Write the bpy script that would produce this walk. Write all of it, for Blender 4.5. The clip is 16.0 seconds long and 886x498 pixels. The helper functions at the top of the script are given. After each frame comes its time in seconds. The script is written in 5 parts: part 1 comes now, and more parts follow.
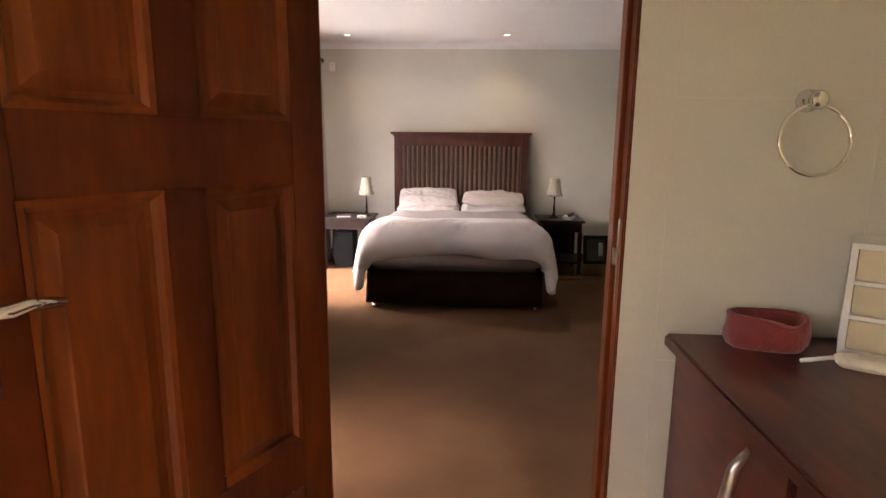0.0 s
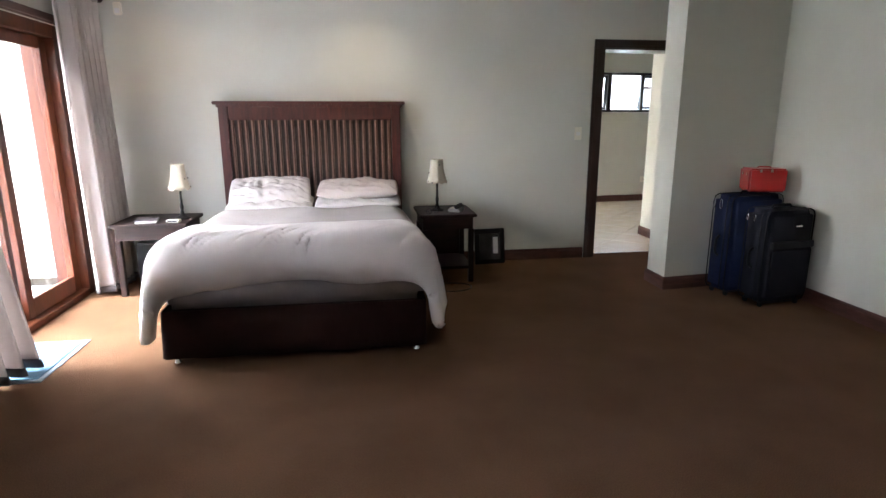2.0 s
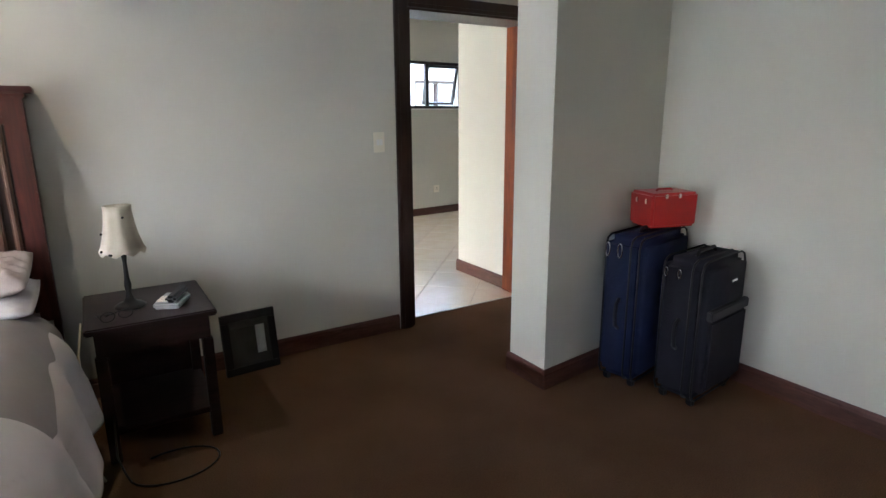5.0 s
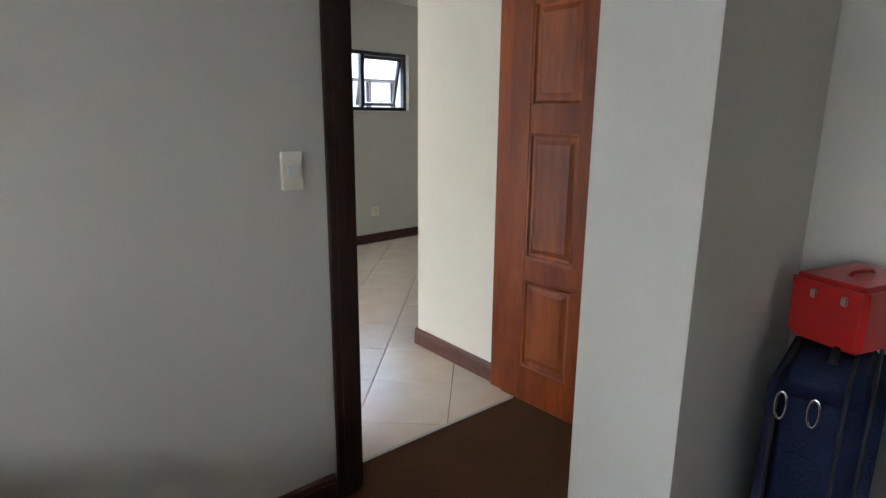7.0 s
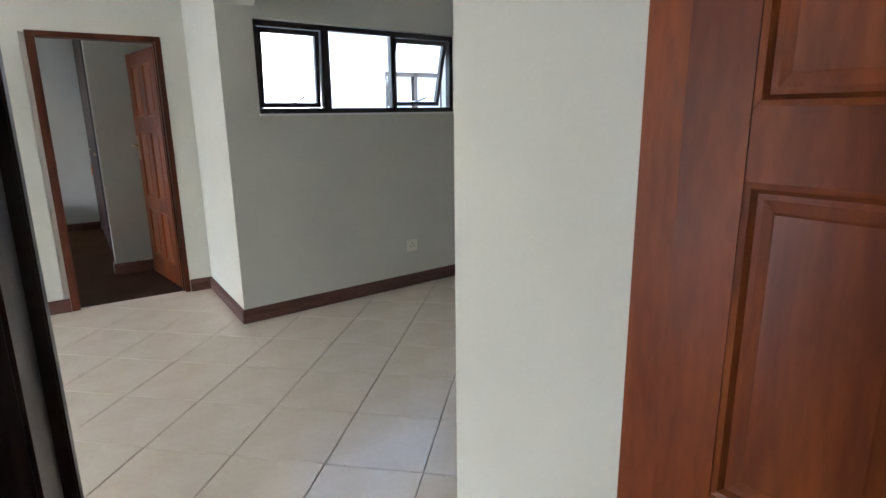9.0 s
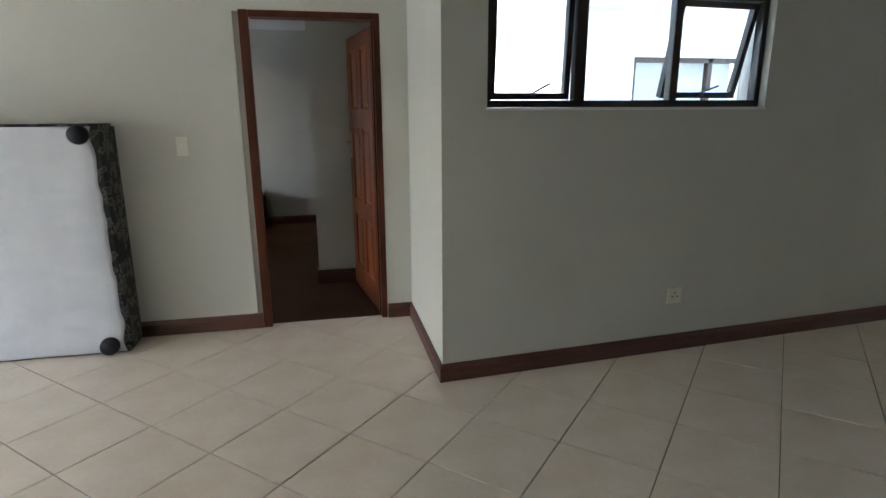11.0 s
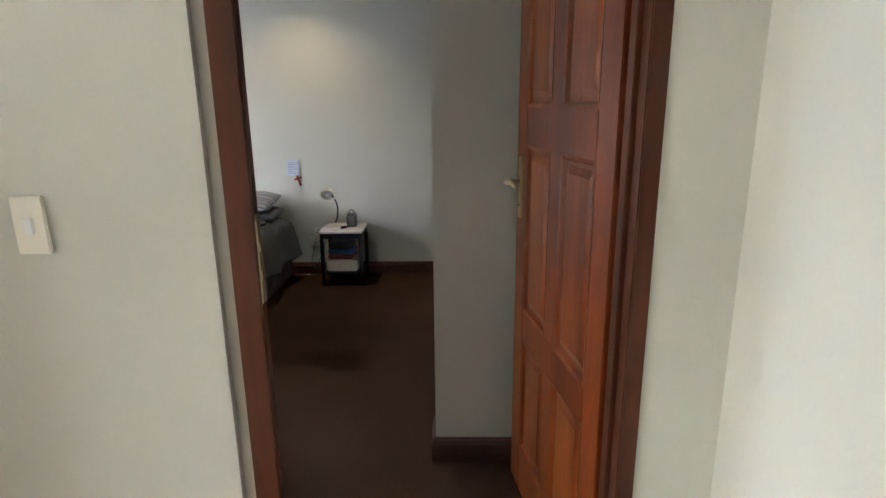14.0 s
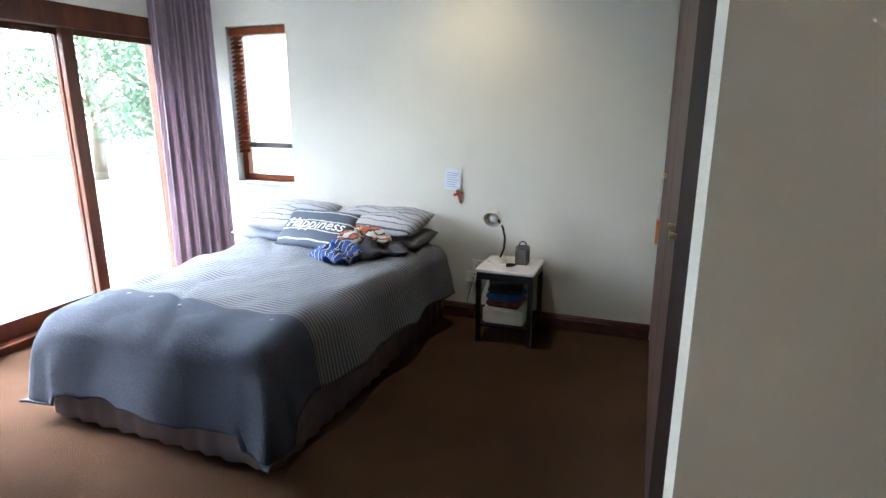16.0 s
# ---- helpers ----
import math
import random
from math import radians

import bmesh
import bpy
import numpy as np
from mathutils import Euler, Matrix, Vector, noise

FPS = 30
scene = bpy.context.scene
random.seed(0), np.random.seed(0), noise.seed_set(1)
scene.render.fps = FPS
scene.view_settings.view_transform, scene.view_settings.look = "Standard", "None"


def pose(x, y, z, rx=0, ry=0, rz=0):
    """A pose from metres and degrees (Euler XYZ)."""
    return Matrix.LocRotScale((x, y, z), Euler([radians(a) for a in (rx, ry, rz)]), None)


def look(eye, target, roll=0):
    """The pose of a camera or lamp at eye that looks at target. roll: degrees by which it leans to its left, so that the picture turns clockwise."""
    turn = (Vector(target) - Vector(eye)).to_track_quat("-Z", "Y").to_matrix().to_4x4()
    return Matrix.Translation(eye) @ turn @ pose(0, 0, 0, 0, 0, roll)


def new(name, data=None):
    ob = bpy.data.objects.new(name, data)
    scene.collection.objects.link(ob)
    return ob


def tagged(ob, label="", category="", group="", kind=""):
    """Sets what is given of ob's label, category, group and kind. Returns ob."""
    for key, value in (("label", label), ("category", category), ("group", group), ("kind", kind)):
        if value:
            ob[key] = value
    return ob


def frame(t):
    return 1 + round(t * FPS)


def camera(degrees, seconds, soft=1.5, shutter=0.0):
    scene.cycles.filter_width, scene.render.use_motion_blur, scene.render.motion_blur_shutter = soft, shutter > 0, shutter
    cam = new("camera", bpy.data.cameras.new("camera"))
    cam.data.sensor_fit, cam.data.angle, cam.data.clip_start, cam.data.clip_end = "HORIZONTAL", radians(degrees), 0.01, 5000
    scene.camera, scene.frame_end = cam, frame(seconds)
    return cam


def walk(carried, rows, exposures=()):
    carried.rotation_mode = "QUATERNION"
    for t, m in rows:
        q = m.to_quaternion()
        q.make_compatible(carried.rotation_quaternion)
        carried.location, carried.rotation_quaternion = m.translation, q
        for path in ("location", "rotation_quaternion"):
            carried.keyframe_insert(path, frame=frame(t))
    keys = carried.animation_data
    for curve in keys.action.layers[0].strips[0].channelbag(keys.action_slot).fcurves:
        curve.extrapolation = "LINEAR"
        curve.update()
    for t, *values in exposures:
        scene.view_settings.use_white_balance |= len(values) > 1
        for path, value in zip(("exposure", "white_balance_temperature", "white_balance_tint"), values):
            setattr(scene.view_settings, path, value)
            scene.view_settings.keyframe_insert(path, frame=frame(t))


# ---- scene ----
cam = camera(76.2, 16.0)
EXPOSURES = [(0, 4.7, 7100, 25), (0.5, 5.05, 6850, 22), (1.0, 5.05, 6400, 17), (1.5, 5.05, 6000, 14), (2.5, 4.9, 5800, 13), (4, 5.0, 5700, 13), (4.5, 5.1, 5700, 13), (7, 4.6, 5650, 14), (8, 4.5, 5500, 13), (9, 4.45, 5400, 12), (10, 4.1, 5400, 11), (12.5, 3.65, 5650, 8), (13.5, 4.35, 5700, 10), (14.3, 4.85, 5750, 12), (15, 5.2, 5700, 12), (16, 5.15, 5450, 8)]
PATH = [
    (0, (0.416, -0.098, 1.428), (0.306, 1.864, 1.054), 0.6),
    (0.5, (0.387, 0.28, 1.424), (0.35, 2.241, 1.031), 0.6),
    (1, (0.434, 0.718, 1.391), (0.507, 2.673, 0.978), 0.3),
    (1.5, (0.536, 1.06, 1.368), (0.693, 3.008, 0.944), 0.1),
    (2, (0.63, 1.396, 1.396), (0.916, 3.323, 0.942), -0.1),
    (2.5, (0.739, 1.77, 1.424), (1.143, 3.67, 0.947), -0.3),
    (3, (0.83, 2.143, 1.396), (1.356, 4.013, 0.92), -0.3),
    (3.5, (0.877, 2.516, 1.386), (1.58, 4.326, 0.909), -0.2),
    (4, (0.996, 2.859, 1.401), (1.803, 4.625, 0.923), -0.4),
    (4.5, (1.103, 3.199, 1.41), (2.028, 4.908, 0.937), -0.5),
    (7, (1.98, 5.043, 1.41), (3.216, 6.548, 0.956), 0.5),
    (7.5, (2.264, 5.407, 1.426), (3.511, 6.903, 0.971), 0.5),
    (8, (2.539, 5.756, 1.422), (3.789, 7.251, 0.971), 0.7),
    (8.5, (2.826, 6.068, 1.436), (4.038, 7.601, 0.98), -0.1),
    (9, (3.028, 6.331, 1.461), (4.097, 7.956, 0.995), -0.8),
    (9.5, (3.195, 6.579, 1.45), (4.079, 8.315, 0.995), -0.8),
    (10, (3.337, 6.843, 1.438), (4.023, 8.667, 0.99), -0.7),
    (12.5, (3.366, 8.88, 1.53), (3.545, 10.806, 1.022), -0.4),
    (13, (3.378, 9.363, 1.522), (3.495, 11.294, 1.015), -0.7),
    (13.5, (3.376, 9.841, 1.504), (3.452, 11.776, 1.001), -0.5),
    (14, (3.356, 10.298, 1.482), (3.331, 12.234, 0.982), -0.6),
    (14.5, (3.315, 10.683, 1.474), (3.215, 12.616, 0.972), -0.8),
    (15, (3.289, 11.063, 1.458), (3.028, 12.981, 0.958), -0.4),
    (15.5, (3.257, 11.406, 1.461), (2.804, 13.288, 0.958), -0.3),
    (16, (3.22, 11.658, 1.424), (2.554, 13.484, 0.933), 0.0),
]
walk(cam, [(t, look(eye, target, roll)) for t, eye, target, roll in PATH], EXPOSURES)

# ---- light ----
world = bpy.data.worlds.new("sky")
scene.world = world
world.use_nodes = True
wn, wl = world.node_tree.nodes, world.node_tree.links
sky = wn.new("ShaderNodeTexSky")
sky.sky_type, sky.sun_disc = "NISHITA", False
sky.sun_elevation, sky.sun_rotation = radians(50), radians(264)
sky.air_density, sky.dust_density, sky.ozone_density = 1.2, 4.0, 1.0
soft_sky = wn.new("ShaderNodeHueSaturation")
soft_sky.inputs["Saturation"].default_value = 0.7
wl.new(sky.outputs[0], soft_sky.inputs["Color"])
wl.new(soft_sky.outputs[0], wn["Background"].inputs[0])
wn["Background"].inputs[1].default_value = 0.15
sun = new("sun", bpy.data.lights.new("sun", "SUN"))
sun.data.energy, sun.data.angle, sun.data.color = 0.30, radians(30), (0.97, 0.98, 1.0)
sun.matrix_world = look((0, 0, 60), (50, 5, 0))


# ---- materials ----
def material(name, color, rough=0.6, metal=0.0, vary=0.12, grain=0.0, scale=6.0, bump=0.0, bump_scale=60.0, stretch=(1, 1, 1), second=None, coat=0.0, sheen=0.0, spec=0.5):
    """A principled surface with blotches at one scale, fine relief at another, and a second colour along a stretched grain."""
    m = bpy.data.materials.new(name)
    m.use_nodes = True
    n, l = m.node_tree.nodes, m.node_tree.links
    b = n["Principled BSDF"]
    b.inputs["Roughness"].default_value, b.inputs["Metallic"].default_value = rough, metal
    b.inputs["Coat Weight"].default_value, b.inputs["Sheen Weight"].default_value = coat, sheen
    b.inputs["Coat Roughness"].default_value = 0.15
    b.inputs["Specular IOR Level"].default_value = spec
    co = n.new("ShaderNodeTexCoord")
    mp = n.new("ShaderNodeMapping")
    mp.inputs["Scale"].default_value = stretch
    l.new(co.outputs["Object"], mp.inputs["Vector"])
    big = n.new("ShaderNodeTexNoise")
    big.inputs["Scale"].default_value, big.inputs["Detail"].default_value = scale, 6
    l.new(mp.outputs[0], big.inputs["Vector"])
    ramp = n.new("ShaderNodeValToRGB")
    c2 = second or tuple(c * (1 - vary) for c in color)
    ramp.color_ramp.elements[0].position, ramp.color_ramp.elements[1].position = 0.35, 0.65
    ramp.color_ramp.elements[0].color, ramp.color_ramp.elements[1].color = (*c2, 1), (*color, 1)
    l.new(big.outputs["Fac"], ramp.inputs["Fac"])
    tone = ramp.outputs[0]
    if grain:
        fine = n.new("ShaderNodeTexNoise")
        fine.inputs["Scale"].default_value, fine.inputs["Detail"].default_value = bump_scale, 3
        l.new(mp.outputs[0], fine.inputs["Vector"])
        mix = n.new("ShaderNodeMix")
        mix.data_type, mix.blend_type = "RGBA", "MULTIPLY"
        mix.inputs["Factor"].default_value = grain
        spread = n.new("ShaderNodeValToRGB")
        spread.color_ramp.elements[0].position, spread.color_ramp.elements[1].position = 0.3, 0.7
        spread.color_ramp.elements[0].color, spread.color_ramp.elements[1].color = (0.3, 0.3, 0.3, 1), (1.5, 1.5, 1.5, 1)
        l.new(fine.outputs["Fac"], spread.inputs["Fac"])
        l.new(tone, mix.inputs["A"])
        l.new(spread.outputs[0], mix.inputs["B"])
        tone = mix.outputs["Result"]
    l.new(tone, b.inputs["Base Color"])
    if bump:
        rel = n.new("ShaderNodeTexNoise")
        rel.inputs["Scale"].default_value, rel.inputs["Detail"].default_value = bump_scale, 4
        l.new(mp.outputs[0], rel.inputs["Vector"])
        bp = n.new("ShaderNodeBump")
        bp.inputs["Strength"].default_value, bp.inputs["Distance"].default_value = bump, 0.01
        l.new(rel.outputs["Fac"], bp.inputs["Height"])
        l.new(bp.outputs[0], b.inputs["Normal"])
    return m


def glass(name, tint=(0.95, 0.98, 0.97)):
    m = bpy.data.materials.new(name)
    m.use_nodes = True
    b = m.node_tree.nodes["Principled BSDF"]
    b.inputs["Base Color"].default_value = (*tint, 1)
    b.inputs["Roughness"].default_value, b.inputs["Transmission Weight"].default_value, b.inputs["IOR"].default_value = 0.0, 1.0, 1.45
    return m


WALL = material("cream_green_plaster", (0.615, 0.605, 0.535), 0.75, vary=0.05, scale=1.6, bump=0.10, bump_scale=45)
WALL_BATH = material("cream_wall_tile", (0.74, 0.655, 0.46), 0.35, vary=0.05, scale=1.5, bump=0.03, bump_scale=12)
WHITE = material("ceiling_paint", (0.80, 0.80, 0.80), 0.8, vary=0.04, scale=1.2, bump=0.05, bump_scale=80)
# one carpet in two tones: darkened here for the small bedroom's shade
CARPET_SHADED = material("shaded_brown_carpet", (0.070, 0.036, 0.020), 0.95, second=(0.056, 0.029, 0.016), scale=2.2, grain=0.45, bump=0.7, bump_scale=220, spec=0.05)
# lightened copy, with the main bedroom's light in its colour
CARPET_LIT = material("lit_brown_carpet", (0.150, 0.082, 0.045), 0.95, second=(0.118, 0.063, 0.034), scale=2.2, grain=0.45, bump=0.7, bump_scale=220, sheen=0.0, spec=0.05)
TILE = material("beige_floor_tile", (0.74, 0.66, 0.545), 0.26, second=(0.69, 0.595, 0.465), scale=4, grain=0.03, bump_scale=30, bump=0.03)
GROUT = material("brown_grout", (0.16, 0.13, 0.10), 0.9, scale=20, bump=0.3)
WOOD_DOOR = material("varnished_meranti", (0.225, 0.050, 0.008), 0.4, second=(0.105, 0.020, 0.005), scale=1.1, grain=0.25, bump=0.05, bump_scale=12, stretch=(4, 4, 0.9), coat=0.03, spec=0.22)
WOOD_FIELD = material("figured_meranti_panel", (0.265, 0.068, 0.012), 0.38, second=(0.135, 0.028, 0.006), scale=1.6, grain=0.25, bump=0.05, bump_scale=12, stretch=(5, 5, 0.8), coat=0.05, spec=0.25)
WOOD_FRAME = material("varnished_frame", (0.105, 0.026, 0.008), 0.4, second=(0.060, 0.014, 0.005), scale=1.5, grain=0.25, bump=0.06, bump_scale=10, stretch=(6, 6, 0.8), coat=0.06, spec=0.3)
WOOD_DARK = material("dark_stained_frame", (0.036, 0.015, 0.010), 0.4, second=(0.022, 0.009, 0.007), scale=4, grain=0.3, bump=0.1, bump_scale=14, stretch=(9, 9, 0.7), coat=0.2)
WOOD_SKIRT = material("red_brown_skirting", (0.105, 0.040, 0.028), 0.42, second=(0.070, 0.025, 0.018), scale=3, grain=0.3, bump=0.08, bump_scale=12, stretch=(1.2, 1.2, 9), coat=0.2)
WOOD_BED = material("mahogany_headboard", (0.080, 0.018, 0.012), 0.35, second=(0.048, 0.011, 0.008), scale=4, grain=0.3, bump=0.08, bump_scale=14, stretch=(9, 9, 0.8), coat=0.3)
GLASS = glass("window_glass")
CHROME = material("chrome", (0.80, 0.80, 0.80), 0.12, 1.0, vary=0.03)
BRASS = material("worn_brass", (0.62, 0.50, 0.28), 0.3, 1.0, vary=0.2, scale=30)


# ---- building helpers ----
def box(bm, x0, x1, y0, y1, z0, z1):
    """Adds an axis-aligned block."""
    return bmesh.ops.create_cube(bm, size=1, matrix=Matrix.Translation(((x0 + x1) / 2, (y0 + y1) / 2, (z0 + z1) / 2)) @ Matrix.Diagonal((abs(x1 - x0), abs(y1 - y0), abs(z1 - z0), 1)))["verts"]


def mesh_object(name, bm, mat, bevel=0.0, smooth=False, segments=2):
    if bevel:
        bmesh.ops.bevel(bm, geom=bm.edges[:], offset=bevel, segments=segments, affect="EDGES", clamp_overlap=True)
    me = bpy.data.meshes.new(name)
    bm.normal_update()
    bm.to_mesh(me)
    bm.free()
    for p in me.polygons:
        p.use_smooth = smooth
    me.materials.append(mat)
    return new(name, me)


def part(name, bm, mat, parent, label="", bevel=0.0, smooth=False):
    """One mesh under a thing or a part."""
    ob = mesh_object(name, bm, mat, bevel, smooth)
    ob.parent = parent
    return tagged(ob, label) if label else ob


def slab(name, dims, mat, parent, bevel=0.004, label="", smooth=False):
    bm = bmesh.new()
    box(bm, *dims)
    return part(name, bm, mat, parent, label, bevel, smooth)


def thing(name, m, label, category, group="", kind=""):
    ob = new(name)
    ob.empty_display_size = 0.1
    ob.matrix_basis = m
    return tagged(ob, label, category, group, kind)


def structure(name, bm, mat, label, category, bevel=0.0):
    return tagged(mesh_object(name, bm, mat, bevel), label, category, kind="structure")


def tube(bm, points, radius, sides=8, closed=False):
    """A round bar along points."""
    pts = [Vector(p) for p in points]
    rings = []
    for i, p in enumerate(pts):
        a = pts[i - 1] if i or closed else p
        b = pts[(i + 1) % len(pts)] if i + 1 < len(pts) or closed else p
        d = (b - a).normalized()
        u = d.orthogonal().normalized() if not rings else (prev - d * prev.dot(d)).normalized()
        prev = u
        w = d.cross(u)
        r = radius[i] if isinstance(radius, (list, tuple)) else radius
        rings.append([bm.verts.new(p + (u * math.cos(2 * math.pi * k / sides) + w * math.sin(2 * math.pi * k / sides)) * r) for k in range(sides)])
    pairs = list(zip(rings, rings[1:])) + ([(rings[-1], rings[0])] if closed else [])
    for a, b in pairs:
        for k in range(sides):
            bm.faces.new((a[k], a[(k + 1) % sides], b[(k + 1) % sides], b[k]))
    if not closed:
        bm.faces.new(rings[0][::-1])
        bm.faces.new(rings[-1])


def lathe(bm, profile, sides=20, center=(0, 0, 0)):
    """A turned body from (radius, height) pairs."""
    c = Vector(center)
    rings = [[bm.verts.new(c + Vector((r * math.cos(2 * math.pi * k / sides), r * math.sin(2 * math.pi * k / sides), z))) for k in range(sides)] for r, z in profile]
    for a, b in zip(rings, rings[1:]):
        for k in range(sides):
            bm.faces.new((a[k], a[(k + 1) % sides], b[(k + 1) % sides], b[k]))
    bm.faces.new(rings[0][::-1])
    bm.faces.new(rings[-1])


# ---- structure ----
def wall_x(name, x0, x1, y0, y1, z1, holes=(), mat=WALL, label="cream plastered wall", low=0.0):
    """A wall that runs along x between the faces y0 and y1; holes are (from, to, bottom, top)."""
    bm = bmesh.new()
    at = x0
    for a, b, lo, hi in sorted(holes):
        box(bm, at, a, y0, y1, low, z1)
        if lo > low:
            box(bm, a, b, y0, y1, low, lo)
        if hi < z1:
            box(bm, a, b, y0, y1, hi, z1)
        at = b
    box(bm, at, x1, y0, y1, low, z1)
    return structure(name, bm, mat, label, "wall")


def wall_y(name, x0, x1, y0, y1, z1, holes=(), mat=WALL, label="cream plastered wall", low=0.0):
    """A wall that runs along y between the faces x0 and x1."""
    bm = bmesh.new()
    at = y0
    for a, b, lo, hi in sorted(holes):
        box(bm, x0, x1, at, a, low, z1)
        if lo > low:
            box(bm, x0, x1, a, b, low, lo)
        if hi < z1:
            box(bm, x0, x1, a, b, hi, z1)
        at = b
    box(bm, x0, x1, at, y1, low, z1)
    return structure(name, bm, mat, label, "wall")


H1, H2, H3 = 2.55, 2.62, 2.50
# bathroom
wall_x("wall_bath_south", -1.4, 1.65, -1.83, -1.6, H1, (), WALL_BATH, "cream tiled bathroom wall")
wall_y("wall_bath_west", -1.4, -1.2, -1.6, 1.18, H1, [(-1.35, -0.62, 1.2, 2.05)], WALL_BATH, "cream tiled bathroom wall")
wall_y("wall_bath_east", 1.45, 1.65, -1.6, 1.18, H1, (), WALL_BATH, "cream tiled bathroom wall")
# main bedroom
wall_x("wall_bedroom_south", -1.83, 4.27, 1.18, 1.30, H1, [(-0.005, 0.757, 0, 2.06)])
wall_y("wall_bedroom_west", -1.83, -1.55, 1.30, 6.75, H1, [(1.75, 2.4, 1.1, 2.0), (4.25, 6.26, 0.0, 2.06)])
wall_x("wall_bedroom_north", -1.83, 4.27, 6.75, 7.05, H2, [(2.945, 4.04, 0, 2.06)])
wall_y("wall_bedroom_east", 4.04, 4.27, 1.30, 6.75, H1)
bm = bmesh.new()
for v in box(bm, 3.103, 4.04, 5.585, 5.865, 0, H1):
    if v.co.x > 3.5 and v.co.y < 5.7:
        v.co.y = 5.69
structure("wall_pier", bm, WALL, "cream plastered pier beside the doorway", "wall")
# tiled lounge with its arch
wall_y("wall_lounge_pier", 4.01, 4.24, 7.05, 7.755, H2, (), WALL, "cream plastered pier of the arch")


def skew(ob, x0=3.95, slope=0.075):
    """Turns a wall or a thing on it a little out of square about the recess corner."""
    ob.data.transform(Matrix(((1, 0, 0, 0), (slope, 1, 0, -slope * x0), (0, 0, 1, 0), (0, 0, 0, 1))))
    return ob


skew(wall_x("wall_lounge_north", 3.95, 7.4, 10.35, 10.58, H2, [(4.19, 5.93, 1.475, 2.10)]))
wall_y("wall_lounge_recess", 3.95, 4.18, 10.58, 11.42, H2)
wall_x("wall_small_bedroom_south", -2.97, 4.18, 11.42, 11.53, H2, [(2.87, 3.77, 0, 2.06)])
bm = bmesh.new(); box(bm, 2.868, 2.906, 11.438, 11.468, 0, 2.058)
structure("wall_small_bedroom_reveal", bm, WALL, "cream plastered door reveal", "wall")
wall_y("wall_lounge_west", -3.2, -2.97, 6.75, 11.53, H2, [(7.3, 11.1, 0.0, 2.06)])
wall_x("wall_lounge_south_west", -2.97, -1.83, 6.75, 7.05, H2)
wall_x("wall_lounge_south", 4.27, 7.4, 6.75, 7.05, H2)
wall_y("wall_lounge_east", 7.4, 7.6, 6.75, 11.0, H2)
# small bedroom
wall_y("wall_small_bedroom_west", -0.50, -0.25, 11.53, 15.2, H3, [(12.75, 15.17, 0.0, 2.04)])
wall_x("wall_small_bedroom_north", -0.50, 4.1, 15.2, 15.45, H3, [(0.255, 0.76, 0.868, 1.98)])
wall_y("wall_small_bedroom_east", 3.87, 4.1, 11.53, 15.2, H3)
wall_x("wall_small_bedroom_nib", 3.29, 3.87, 12.43, 12.60, H3, (), WALL, "cream plastered nib beside the wardrobe")


def arch(name, x0, x1, y0, y1, spring, rise, top):
    """A flat segmental arch in a wall that runs along y."""
    bm, steps = bmesh.new(), 20
    rows = []
    for i in range(steps + 1):
        u = i / steps
        z = spring + rise * (1 - abs(2 * u - 1) ** 2.6)
        rows.append([bm.verts.new((x, y0 + (y1 - y0) * u, h)) for x, h in ((x0, z), (x1, z), (x1, top), (x0, top))])
    for a, b in zip(rows, rows[1:]):
        for k in range(4):
            bm.faces.new((a[k], b[k], b[(k + 1) % 4], a[(k + 1) % 4]))
    bm.faces.new(rows[0])
    bm.faces.new(rows[-1][::-1])
    bmesh.ops.recalc_face_normals(bm, faces=bm.faces)
    return structure(name, bm, WALL, "cream plastered flat arch over the opening", "wall")


arch("wall_lounge_arch", 3.965, 4.20, 7.755, 10.35, 2.17, 0.22, H2)

for name, mat, dims, words in (
    ("floor_bathroom", TILE, (-1.4, 1.65, -1.83, 1.24, -0.2, 0), "beige tiled bathroom floor"),
    ("floor_bedroom", CARPET_LIT, (-1.83, 4.27, 1.24, 6.88, -0.2, 0), "brown wall-to-wall carpet, room light put into its colour"),
    ("floor_small_bedroom", CARPET_SHADED, (-0.50, 4.18, 11.47, 15.45, -0.2, 0), "brown wall-to-wall carpet, shade put into its colour"),
):
    bm = bmesh.new(); box(bm, *dims)
    structure(name, bm, mat, words, "floor")
bm = bmesh.new(); box(bm, -3.2, 7.6, 6.88, 11.47, -0.2, -0.008)
lounge_floor = structure("floor_lounge", bm, GROUT, "beige ceramic floor tiles laid diagonally", "floor")
for name, dims in (("ceiling_bathroom", (-1.4, 1.65, -1.83, 1.18, H1, H1 + 0.15)), ("ceiling_bedroom", (-1.83, 4.27, 1.18, 6.75, H1 + 0.001, H1 + 0.15)),
                   ("ceiling_lounge", (-3.2, 7.6, 6.75, 11.53, H2, H2 + 0.15)), ("ceiling_small_bedroom", (-0.50, 4.18, 11.53, 15.45, H3, H3 + 0.15))):
    bm = bmesh.new(); box(bm, *dims)
    structure(name, bm, WHITE, "white painted ceiling", "ceiling")

